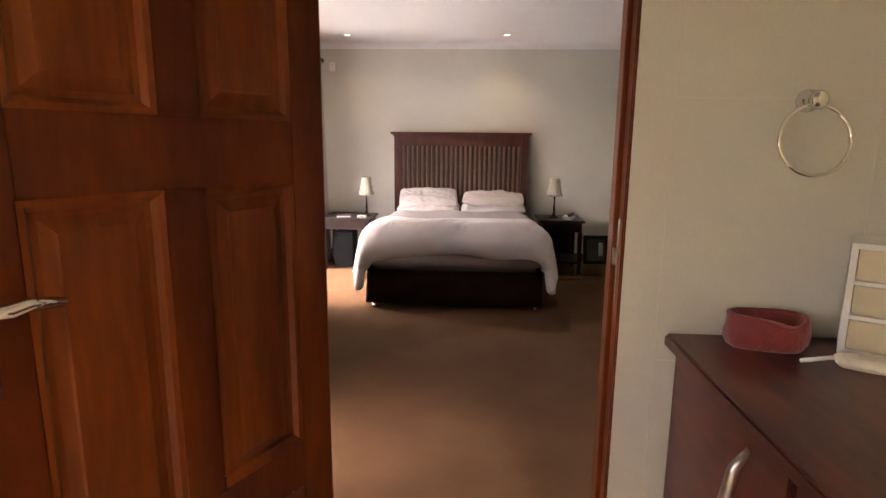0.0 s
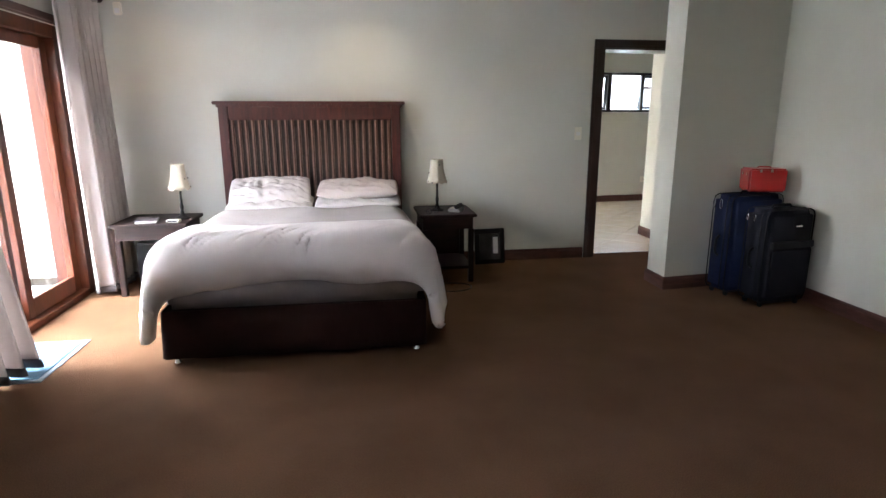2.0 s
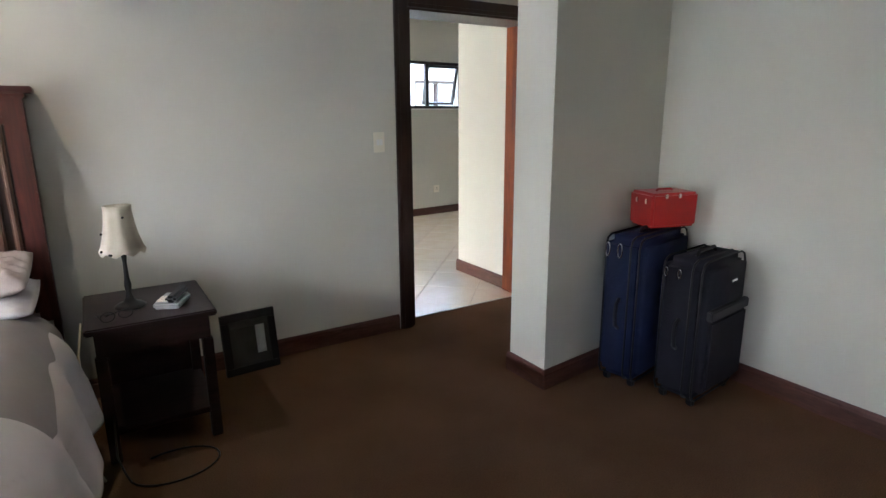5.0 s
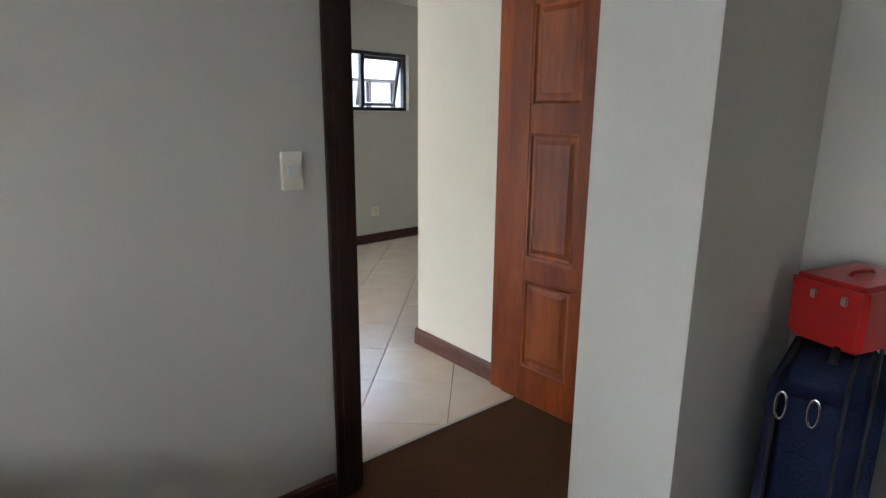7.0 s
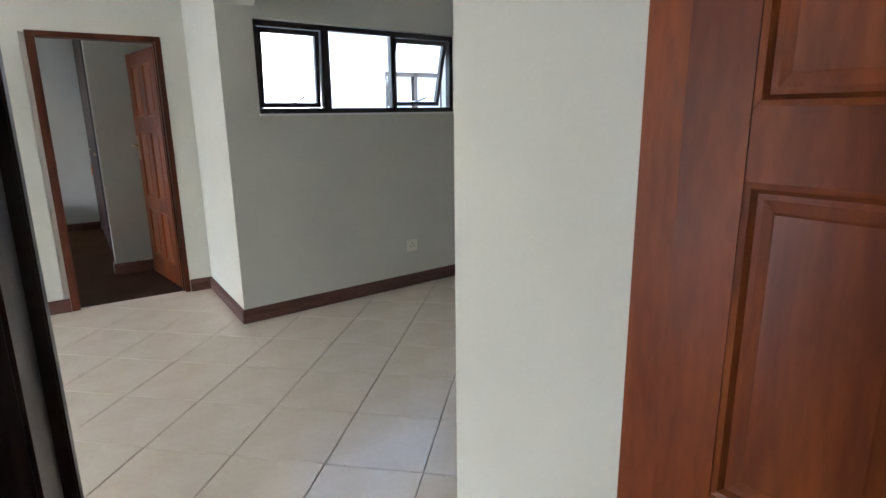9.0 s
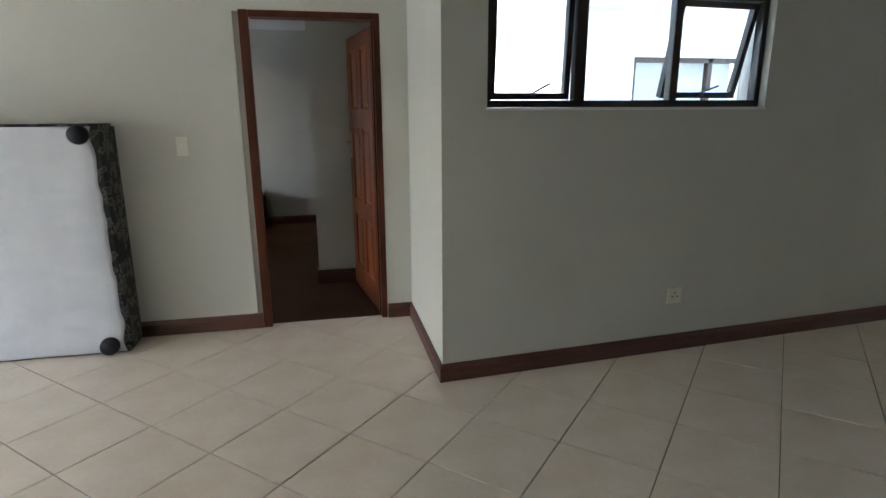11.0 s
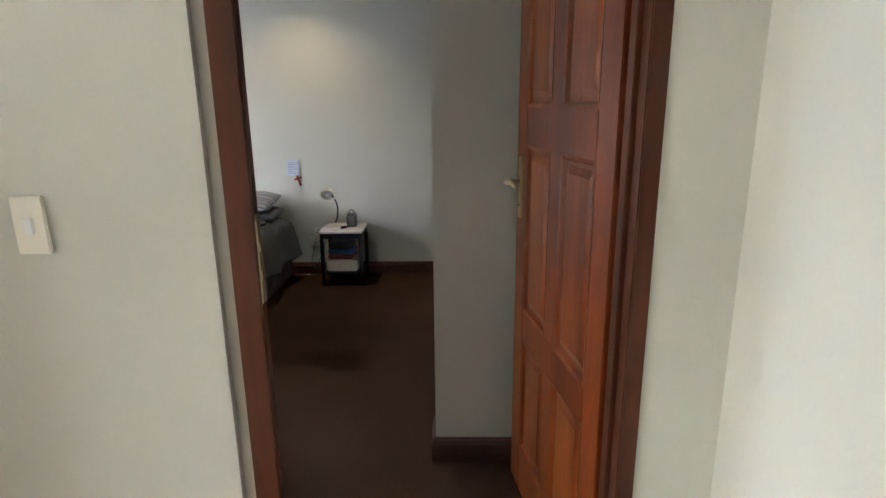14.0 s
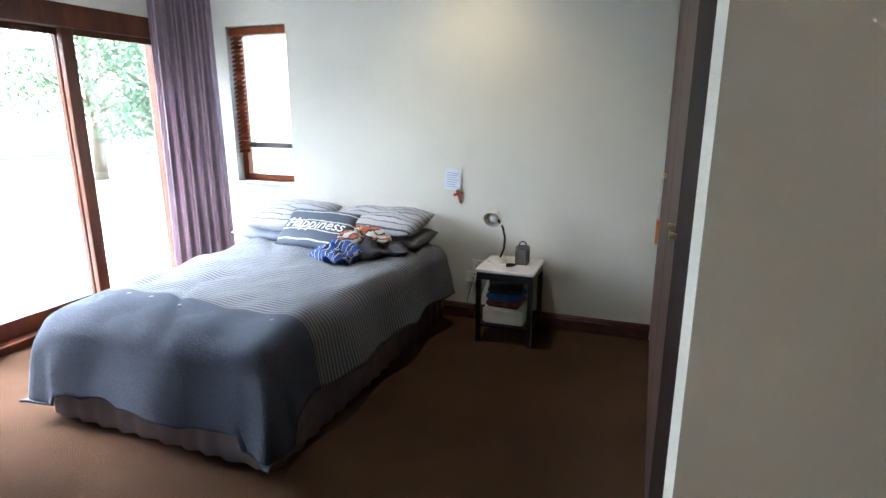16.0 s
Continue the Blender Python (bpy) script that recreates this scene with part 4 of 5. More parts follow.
# framed photo on the floor against the wall
ob = thing("picture_frame", pose(1.87, 6.62, 0.0, -9, 0, 4), "black-framed picture with glossy glass leaning on the wall", "picture frame")
for dims in ((-0.15, 0.15, -0.012, 0.012, 0.002, 0.045), (-0.15, 0.15, -0.012, 0.012, 0.30, 0.345), (-0.15, -0.107, -0.012, 0.012, 0.045, 0.30), (0.107, 0.15, -0.012, 0.012, 0.045, 0.30)):
    slab("frame_bar", dims, BLACK, ob, 0.003)
slab("photo", (-0.107, 0.107, 0.0, 0.006, 0.045, 0.30), material("dark_photo", (0.05, 0.055, 0.06), 0.6, second=(0.02, 0.02, 0.025), scale=6), ob, 0)
# pale strip behind the glass paints the bright reflection on it
slab("reflection_strip", (0.035, 0.085, -0.001, -0.0003, 0.10, 0.26), material("painted_reflection", (0.85, 0.88, 0.90), 0.5, vary=0.2, scale=20), ob, 0, "pale painted reflection in the dark picture")
slab("glass", (-0.107, 0.107, -0.005, -0.003, 0.045, 0.30), GLASS, ob, 0)
ob = thing("black_case", pose(-1.08, 6.33, 0), "black case standing under the bedside table", "case")
slab("case_body", (-0.11, 0.11, -0.13, 0.13, 0, 0.40), BLACK, ob, 0.012)

# ---- curtains ----
HEM = material("grey_hem_cloth", (0.16, 0.145, 0.15), 0.85, vary=0.2, scale=6, bump=0.1)


def curtain(name, top, bottom, z0, z1, folds, mat, label, depth=0.05, hem=None):
    """A pleated curtain between a top line and a bottom line ((x0, y0), (x1, y1))."""
    def at(u, v):
        (ax, ay), (bx, by) = ((p[0] + (q[0] - p[0]) * (1 - v) ** 1.3, p[1] + (q[1] - p[1]) * (1 - v) ** 1.3) for p, q in zip(top, bottom))
        d = Vector((bx - ax, by - ay)).normalized()
        wob = u + 0.012 * math.sin(u * 23) + 0.01 * noise.noise(Vector((u * 9, v * 1.4, 3)))
        a = depth * (0.55 + 0.45 * (1 - v)) * math.sin(wob * folds * 2 * math.pi + 0.8 * noise.noise(Vector((u * 4, v * 1.2, 8))))
        a += depth * 0.3 * math.sin(wob * folds * 4.1 * math.pi + 1)
        x, y = ax + (bx - ax) * wob, ay + (by - ay) * wob
        return (x - d.y * a, y + d.x * a, z0 + (z1 - z0) * v + 0.012 * noise.noise(Vector((u * 6, 0, 1))) * (1 - v))
    ob = thing(name, Matrix(), label, "curtain")
    sheet("cloth", at, folds * 14, 26, mat, ob, 0.004)
    if hem:
        band = sheet("hem", lambda u, v: at(u, v * 0.022), folds * 14, 2, hem, ob, 0.014, "darker hem band")
        band.modifiers[0].offset = 0
    bm = bmesh.new()
    pts = [Vector(at(k / (folds * 6), 1.0)) for k in range(folds * 6 + 1)]
    tube(bm, [p + Vector((0, 0, -0.01)) for p in pts], 0.012, 6)
    part("heading_tape", bm, mat, ob, "gathered heading", 0, True)
    return ob


curtain("curtain", ((-1.40, 3.95), (-1.40, 4.52)), ((-1.47, 3.99), (-1.23, 4.69)), 0.03, 2.30, 7, CURTAIN, "taupe lined curtain hanging beside the sliding doors", 0.075, HEM)
curtain("curtain", ((-1.40, 5.95), (-1.40, 6.52)), ((-1.42, 6.06), (-1.37, 6.54)), 0.03, 2.30, 6, CURTAIN, "taupe lined curtain gathered at the wall corner", 0.06, HEM)
rod = thing("curtain_rod", pose(-1.40, 3.4, 2.335), "dark wooden curtain rod with turned finials", "curtain rod")
bm = bmesh.new(); tube(bm, [(0, 0, 0), (0, 3.20, 0)], 0.021, 14)
part("pole", bm, WOOD_SKIRT, rod, "", 0, True)
bm = bmesh.new(); tube(bm, [(0, 3.20, 0), (0, 3.215, 0), (0, 3.235, 0), (0, 3.26, 0), (0, 3.28, 0), (0, 3.285, 0)], [0.021, 0.027, 0.024, 0.032, 0.022, 0.006], 14)
part("finial", bm, WOOD_SKIRT, rod, "", 0, True)
for y in (0.1, 3.12):
    slab("bracket", (-0.148, -0.0, y - 0.012, y + 0.012, -0.035, -0.018), WOOD_SKIRT, rod, 0.003)
# movement sensor in the corner
ob = thing("alarm_sensor", pose(-1.29, 6.748, 2.27), "small white alarm sensor fixed in the wall corner", "alarm sensor")
slab("housing", (-0.03, 0.03, -0.045, 0, -0.045, 0.055), OFFWHITE, ob, 0.008)
slab("lens", (-0.02, 0.02, -0.0475, -0.0452, -0.035, 0.005), PAPER, ob, 0.001)

# door mat
mat_ob = thing("door_mat", pose(-1.30, 4.80, 0), "pale blue mat with white border on the carpet", "mat")
slab("border", (-0.22, 0.19, -0.30, 0.30, 0.001, 0.007), material("pale_mat_border", (0.24, 0.29, 0.33), 0.9, vary=0.1, scale=20, bump=0.3), mat_ob, 0.002)
slab("field", (-0.19, 0.16, -0.27, 0.27, 0.0072, 0.011), material("blue_mat", (0.10, 0.20, 0.30), 0.95, vary=0.2, scale=20, bump=0.5, bump_scale=120), mat_ob, 0.001)

# ---- suitcases ----
NAVY = material("navy_suitcase_fabric", (0.010, 0.016, 0.050), 0.7, vary=0.3, scale=8, bump=0.3, bump_scale=140, spec=0.2)
BLACKCASE = material("black_suitcase_fabric", (0.018, 0.018, 0.027), 0.7, vary=0.3, scale=8, bump=0.3, bump_scale=140, spec=0.2)


def suitcase(m, w, d, h, mat, label, front_pocket):
    """Upright soft suitcase: front towards -y."""
    ob = thing("suitcase", m, label, "suitcase", "suitcases in the corner")
    bm = bmesh.new(); box(bm, -w / 2, w / 2, -d / 2, d / 2, 0.035, h)
    bmesh.ops.bevel(bm, geom=bm.edges[:], offset=0.045, segments=5, affect="EDGES")
    part("body", bm, mat, ob, "", 0, True)
    for y in (-d / 2 + 0.028, d / 2 - 0.028, -d / 2 + 0.075):
        bm = bmesh.new()
        r, o = 0.05, 0.001
        x, lo, hi = w / 2 + o, 0.035 - o, h + o
        tube(bm, [(-x, y, lo + r), (-x, y, hi - r), (-x + r * 0.3, y, hi - r * 0.3), (-x + r, y, hi), (x - r, y, hi), (x - r * 0.3, y, hi - r * 0.3), (x, y, hi - r), (x, y, lo + r), (x - r * 0.3, y, lo + r * 0.3), (x - r, y, lo), (-x + r, y, lo), (-x + r * 0.3, y, lo + r * 0.3)], 0.005, 6, True)
        part("piping", bm, BLACK, ob, "", 0, True)
    bm = bmesh.new()
    tube(bm, [(-w / 2 - 0.001, 0, h * 0.40), (-w / 2 - 0.028, 0, h * 0.43), (-w / 2 - 0.034, 0, h * 0.50), (-w / 2 - 0.028, 0, h * 0.57), (-w / 2 - 0.001, 0, h * 0.60)], 0.010, 8)
    part("side_handle", bm, BLACK, ob, "black side handle", 0, True)
    bm = bmesh.new()
    tube(bm, [(-0.09, 0, h), (-0.075, 0, h + 0.022), (0.075, 0, h + 0.022), (0.09, 0, h)], 0.010, 8)
    part("top_handle", bm, BLACK, ob, "black top handle", 0, True)
    for k in (-1, 1):
        bm = bmesh.new()
        c = Vector((-w / 2 - 0.006, k * 0.034 + 0.045, h - 0.07))
        tube(bm, [c + Vector((0, 0.012 * math.cos(a), 0.036 * math.sin(a))) for a in [q * math.pi / 8 for q in range(16)]], 0.0035, 6, True)
        if front_pocket:
            bmesh.ops.scale(bm, vec=(1, 0.6, 0.6), space=Matrix.Translation(-c), verts=bm.verts)
        part("zip_pull", bm, CHROME, ob, "bright steel zip pull", 0, True)
        for sy in (-1, 1):
            bm = bmesh.new(); box(bm, k * (w / 2 - 0.05) - 0.014, k * (w / 2 - 0.05) + 0.014, sy * (d / 2 - 0.05) - 0.02, sy * (d / 2 - 0.05) + 0.02, 0, 0.04)
            part("wheel", bm, BLACK, ob, "", 0.008)
    if front_pocket:
        slab("front_pocket", (-w / 2 + 0.03, w / 2 - 0.03, -d / 2 - 0.022, -d / 2 + 0.005, 0.10, h * 0.62), mat, ob, 0.012)
        slab("pocket_flap", (-w / 2 + 0.025, w / 2 - 0.025, -d / 2 - 0.026, -d / 2 + 0.004, h * 0.62 + 0.001, h * 0.69), material("grey_sheen_strap", (0.022, 0.022, 0.027), 0.4, vary=0.2), ob, 0.006, "shiny grey flap")
        slab("badge", (0.02, 0.08, -d / 2 - 0.006, -d / 2 + 0.002, h * 0.83, h * 0.845), CHROME, ob, 0.002, "small bright badge")
    return ob


suitcase(pose(3.70, 5.465, 0, 0, 0, 11), 0.52, 0.24, 0.80, NAVY, "tall navy fabric suitcase standing in the corner", False)
suitcase(pose(3.74, 5.15, 0, 0, 0, 7), 0.43, 0.245, 0.735, BLACKCASE, "black fabric suitcase standing before a navy one", True)
RED = material("glossy_red_vinyl", (0.34, 0.010, 0.008), 0.3, vary=0.12, scale=6, coat=0.3, bump=0.05, bump_scale=60)
bag = thing("cosmetic_case", pose(3.80, 5.465, 0.822, 0, 0, -16), "glossy red box-shaped case lying on a suitcase", "case")
bm = bmesh.new(); box(bm, -0.138, 0.138, -0.10, 0.10, 0.0, 0.182)
for v in bm.verts:
    if v.co.z > 0.1:
        v.co.x *= 1.02
        v.co.y *= 1.02
bmesh.ops.bevel(bm, geom=bm.edges[:], offset=0.014, segments=3, affect="EDGES")
part("shell", bm, RED, bag)
bm = bmesh.new(); tube(bm, [(-0.05, 0, 0.181), (-0.04, 0, 0.191), (0.04, 0, 0.191), (0.05, 0, 0.181)], 0.006, 8)
part("carry_handle", bm, RED, bag, "", 0, True)
for x, y in ((-0.147, 0.03), (-0.147, -0.05)):
    slab("clasp", (x, x + 0.012, y - 0.009, y + 0.009, 0.125, 0.15), CHROME, bag, 0.003, "bright clasp")
for x in (-0.06, 0.02):
    slab("clasp", (x - 0.009, x + 0.009, -0.107, -0.099, 0.155, 0.178), CHROME, bag, 0.003, "bright clasp")

# ---- switches and sockets ----
def wall_plate(name, x, y, z, w, h, facing, label, category, rockers=0, sockets=0):
    """A plate on a wall that runs along x; facing -1: looks towards -y."""
    ob = thing(name, pose(x, y, z), label, category)
    f = facing
    lo, hi = sorted((0, f * 0.011))
    slab("plate", (-w / 2, w / 2, lo, hi, -h / 2, h / 2), OFFWHITE, ob, 0.003)
    for k in range(rockers):
        c = (k - (rockers - 1) / 2) * 0.021
        a, b = sorted((f * 0.0112, f * 0.016))
        slab("rocker", (c - 0.0095, c + 0.0095, a, b, -0.018, 0.018), PAPER, ob, 0.002)
    for k in range(sockets):
        for dx, dz in ((0, 0.018), (-0.016, -0.006), (0.016, -0.006)):
            bm = bmesh.new(); tube(bm, [(dx, f * 0.0105, dz), (dx, f * 0.0118, dz)], 0.005, 10)
            part("pin_hole", bm, BLACK, ob, "", 0, True)
    return ob


wall_plate("light_switch", 2.752, 6.749, 1.24, 0.072, 0.122, -1, "cream double light switch on the wall", "light switch", 2)
wall_plate("light_switch", 2.505, 11.419, 1.25, 0.068, 0.12, -1, "cream single light switch on the wall", "light switch", 1)
wall_plate("wall_socket", 5.42, 10.458, 0.36, 0.10, 0.10, -1, "white power socket low on the wall", "socket", 0, 1).rotation_euler = (0, 0, radians(4.29))
wall_plate("wall_socket", 2.16, 15.198, 0.30, 0.12, 0.075, -1, "white power socket beside the bedside table", "socket", 0, 1)
wall_plate("wall_socket", 2.19, 15.198, 0.385, 0.09, 0.075, -1, "white power socket above another", "socket", 0, 1)

# downlights
GLOW = bpy.data.materials.new("lamp_glow")
GLOW.use_nodes = True
gb = GLOW.node_tree.nodes["Principled BSDF"]
gb.inputs["Emission Color"].default_value, gb.inputs["Emission Strength"].default_value = (1.0, 0.85, 0.6, 1), 0.5
for x, y, z, watts in ((-1.0, 6.25, H1, 0.22), (0.72, 6.25, H1, 0.5), (2.15, 14.70, H3, 0.9)):
    ob = thing("downlight", pose(x, y, z), "small lit recessed downlight with steel ring in the ceiling", "downlight", "ceiling downlights")
    bm = bmesh.new(); lathe(bm, [(0.030, -0.002), (0.045, -0.008), (0.047, 0.0), (0.03, 0.0)], 20)
    part("ring", bm, CHROME, ob, "", 0, True)
    bm = bmesh.new(); lathe(bm, [(0.026, -0.0045), (0.026, -0.0025)], 16)
    part("lamp_face", bm, GLOW, ob, "glowing lamp face", 0, True)
    spot = new("downlight_beam", bpy.data.lights.new("downlight_beam", "SPOT"))
    spot.data.energy, spot.data.spot_size, spot.data.spot_blend, spot.data.color, spot.data.shadow_soft_size = watts, radians(125), 0.9, (1.0, 0.74, 0.40), 0.03
    spot.matrix_world = look((x, y, z - 0.02), (x + 0.02, y + 0.10, 0))

# ---- bathroom ----
VANITY = material("dark_red_vanity", (0.115, 0.021, 0.013), 0.34, second=(0.050, 0.011, 0.009), scale=4, grain=0.2, bump=0.03, bump_scale=10, stretch=(7, 1, 7), coat=0.12)
van = thing("vanity_cabinet", pose(0.883, 1.175, 0), "dark red-brown bathroom vanity cabinet with steel handle", "cabinet")
slab("carcass", (0.02, 0.565, -1.5, -0.002, 0.1, 0.968), VANITY, van, 0.003)
slab("plinth", (0.06, 0.565, -1.5, -0.002, 0.0, 0.0995), VANITY, van, 0.002)
for y in (-0.50, -1.0, -1.498):
    door = slab("door", (0.001, 0.0195, y + 0.004, y + 0.488, 0.12, 0.955), VANITY, van, 0.004)
    bm = bmesh.new()
    hy = y + 0.125 if y > -0.6 else y + 0.44
    tube(bm, [(0.002, hy, 0.74), (-0.020, hy, 0.77), (-0.030, hy, 0.83), (-0.020, hy, 0.89), (0.002, hy, 0.925)], [0.006, 0.010, 0.011, 0.010, 0.006], 10)
    part("handle", bm, STEEL, door, "curved steel handle", 0, True)
top = thing("worktop", pose(0.883, 1.175, 0.969), "dark red-brown polished worktop on the vanity", "worktop")
slab("slab", (-0.025, 0.565, -1.5, -0.002, 0, 0.032), VANITY, top, 0.006)
ring = thing("towel_ring", pose(1.113, 1.178, 1.52), "empty chrome towel ring on the tiled wall", "towel ring")
bm = bmesh.new()
tube(bm, [(0, 0, 0), (0, -0.008, 0), (0, -0.015, 0), (0, -0.035, 0), (0, -0.045, 0), (0, -0.052, 0)], [0.024, 0.024, 0.014, 0.013, 0.02, 0.012], 18)
part("mount", bm, CHROME, ring, "", 0, True)
bm = bmesh.new()
tube(bm, [(0.072 * math.sin(a), -0.035 - 0.012 * (1 - math.cos(a)), -0.082 + 0.072 * math.cos(a)) for a in [k * math.pi / 20 for k in range(40)]], 0.0045, 10, True)
part("ring", bm, CHROME, ring, "", 0, True)
pouch = thing("toiletry_bag", pose(1.045, 1.10, 1.0015, 0, 0, -8) @ Matrix.Diagonal((0.78, 0.82, 0.95, 1)), "slouched dark red fabric bag on the vanity", "bag")
REDBAG = material("dark_red_fabric", (0.235, 0.028, 0.030), 0.75, vary=0.3, scale=9, bump=0.4, bump_scale=60, sheen=0.3)
bm = bmesh.new()
rows = []
for h, r in ((0.0, 0.9), (0.012, 1.0), (0.03, 1.02), (0.05, 0.99), (0.066, 0.96), (0.076, 0.95), (0.078, 0.86), (0.055, 0.80), (0.03, 0.74)):
    rows.append([bm.verts.new((0.105 * r * math.copysign(abs(math.cos(a)) ** 0.75, math.cos(a)) * (1 + 0.03 * math.sin(5 * a + h * 60)), 0.055 * r * math.copysign(abs(math.sin(a)) ** 0.75, math.sin(a)) * (1 + 0.05 * math.sin(4 * a + h * 45)), h - (0.018 * math.exp(-((a - 5.2) / 0.5) ** 2) if h > 0.05 else 0))) for a in [2 * math.pi * k / 40 for k in range(40)]])
for a, b in zip(rows, rows[1:]):
    for k in range(40):
        bm.faces.new((a[k], a[(k + 1) % 40], b[(k + 1) % 40], b[k]))
bm.faces.new(rows[-1])
bm.faces.new(rows[0][::-1])
part("pouch", bm, REDBAG, pouch, "", 0, True)
bm = bmesh.new(); tube(bm, [(0.100 * math.cos(a), 0.053 * math.sin(a), 0.072 - (0.018 * math.exp(-((a - 5.2) / 0.5) ** 2))) for a in [2 * math.pi * k / 32 for k in range(32)]], 0.005, 6, True)
part("rim_binding", bm, REDBAG, pouch, "", 0, True)
chest = thing("drawer_box", pose(1.175, 1.065, 1.0015, 0, 0, -32), "small white three-drawer box with cream fronts", "drawer box")
for dims in ((0, 0.012, -0.0, 0.125, 0, 0.235), (0.218, 0.23, 0, 0.125, 0, 0.235), (0.012, 0.218, 0, 0.125, 0, 0.012), (0.012, 0.218, 0, 0.125, 0.223, 0.235), (0.012, 0.218, 0.113, 0.125, 0.012, 0.223), (0.012, 0.218, 0.0, 0.113, 0.078, 0.086), (0.012, 0.218, 0, 0.113, 0.150, 0.158)):
    slab("side_panel" if dims[5] - dims[4] > 0.2 else "shelf", dims, PAPER, chest, 0.001)
for lo, hi in ((0.013, 0.077), (0.087, 0.149), (0.159, 0.222)):
    d = slab("drawer", (0.0135, 0.2165, 0.003, 0.11, lo, hi), material("cream_drawer_front", (0.62, 0.54, 0.36), 0.7, vary=0.1, scale=12), chest, 0.002)
    bm = bmesh.new(); tube(bm, [(0.09, 0.003, (lo + hi) / 2), (0.095, -0.012, (lo + hi) / 2 - 0.006), (0.135, -0.012, (lo + hi) / 2 - 0.006), (0.14, 0.003, (lo + hi) / 2)], 0.005, 8)
    part("pull", bm, STEEL, d, "dull steel pull", 0, True)
ob = thing("soap_packet", pose(1.20, 0.97, 1.0015, 0, 0, -28), "crumpled cream wrapper lying on the vanity", "wrapper")
bm = bmesh.new(); cushion(bm, 0.16, 0.06, 0.03, 4, 0.01)
for v in bm.verts:
    v.co.z += 0.013
part("wrapper", bm, material("cream_wrapper", (0.66, 0.60, 0.47), 0.5, vary=0.15, scale=15), ob, "", 0, True)
ob = thing("toothbrush", pose(1.12, 1.02, 1.0015, 0, 0, 15), "white plastic stick lying on the vanity", "toothbrush")
bm = bmesh.new(); tube(bm, [(-0.05, 0, 0.005), (0.03, 0, 0.006), (0.05, 0.004, 0.005)], 0.0045, 8)
part("stick", bm, PAPER, ob, "", 0, True)
# raised joints of the bathroom wall tiles
bm = bmesh.new()
for z in (0.34, 0.93, 1.525, 2.12):
    box(bm, 0.84, 1.449, 1.1782, 1.1798, z, z + 0.0018)
for x in (0.84, 1.27):
    box(bm, x, x + 0.0018, 1.1782, 1.1798, 0, 2.4)
structure("trim_wall_tile_joints", bm, material("pale_tile_joint", (0.70, 0.66, 0.55), 0.7), "pale joints between the cream wall tiles", "tile joint")

# ---- lounge: upright bed base ----
base = thing("bed_base", pose(1.665, 11.158, 0.0, -0.5, 0, 0), "single bed base stood on its side, white lining, floral border", "bed base")
FLORAL = bpy.data.materials.new("dark_floral_fabric")
FLORAL.use_nodes = True
fn_, fl_ = FLORAL.node_tree.nodes, FLORAL.node_tree.links
fb = fn_["Principled BSDF"]
fb.inputs["Roughness"].default_value = 0.85
fc, fv, fr = fn_.new("ShaderNodeTexCoord"), fn_.new("ShaderNodeTexVoronoi"), fn_.new("ShaderNodeValToRGB")
fz = fn_.new("ShaderNodeTexNoise")
fz.inputs["Scale"].default_value = 14
fadd = fn_.new("ShaderNodeVectorMath")
fadd.operation = "MULTIPLY_ADD"
fadd.inputs[1].default_value = (0.10, 0.10, 0.10)
fl_.new(fc.outputs["Object"], fz.inputs["Vector"])
fl_.new(fz.outputs["Color"], fadd.inputs[0])
fl_.new(fc.outputs["Object"], fadd.inputs[2])
fl_.new(fadd.outputs[0], fv.inputs["Vector"])
fv.inputs["Scale"].default_value = 17
for pos, col in ((0.0, (0.20, 0.16, 0.11)), (0.22, (0.03, 0.035, 0.03)), (0.42, (0.16, 0.15, 0.12)), (0.50, (0.014, 0.015, 0.017)), (1.0, (0.012, 0.012, 0.014))):
    el = fr.color_ramp.elements[0] if pos == 0 else (fr.color_ramp.elements[-1] if pos == 1.0 else fr.color_ramp.elements.new(pos))
    el.position, el.color = pos, (*col, 1)
fl_.new(fv.outputs["Distance"], fr.inputs["Fac"])
fl_.new(fr.outputs[0], fb.inputs["Base Color"])
bm = bmesh.new(); box(bm, -1.35, 0.47, -0.0, 0.245, 0.0, 1.40)
part("frame", bm, FLORAL, base, "dark floral fabric border", 0.018)
LINING = material("white_lining_cloth", (0.66, 0.67, 0.70), 0.9, second=(0.60, 0.61, 0.645), scale=5, bump=0.3, bump_scale=16)


def lining(u, v):
    x, z = -1.335 + u * 1.765, 0.015 + v * 1.37
    edge = min(u, 1 - u, v, 1 - v)
    return (x + 0.022 * noise.noise(Vector((0, v * 11, 2))) * max(0, u - 0.9) * 10 + 0.05 * (0.5 - v) * max(0, u - 0.5), -0.004 - min(edge * 0.3, 0.010) - (0.006 * noise.noise(Vector((u * 6, v * 9, 0))) + 0.010 * noise.noise(Vector((u * 9, v * 26, 4))) * u) * min(1, edge * 12), z)


sheet("lining", lining, 80, 90, LINING, base, 0.003, "white non-woven lining")
for x in (0.36, -1.25):
    for z in (0.065, 1.34):
        bm = bmesh.new()
        lathe(bm, [(0.052, 0.0), (0.056, 0.02), (0.05, 0.05), (0.04, 0.058)], 20)
        bmesh.ops.rotate(bm, verts=bm.verts, matrix=Matrix.Rotation(radians(90), 3, "X"))
        bmesh.ops.translate(bm, verts=bm.verts, vec=(x, -0.012, z))
        part("foot", bm, BLACK, base, "black plastic foot", 0, True)

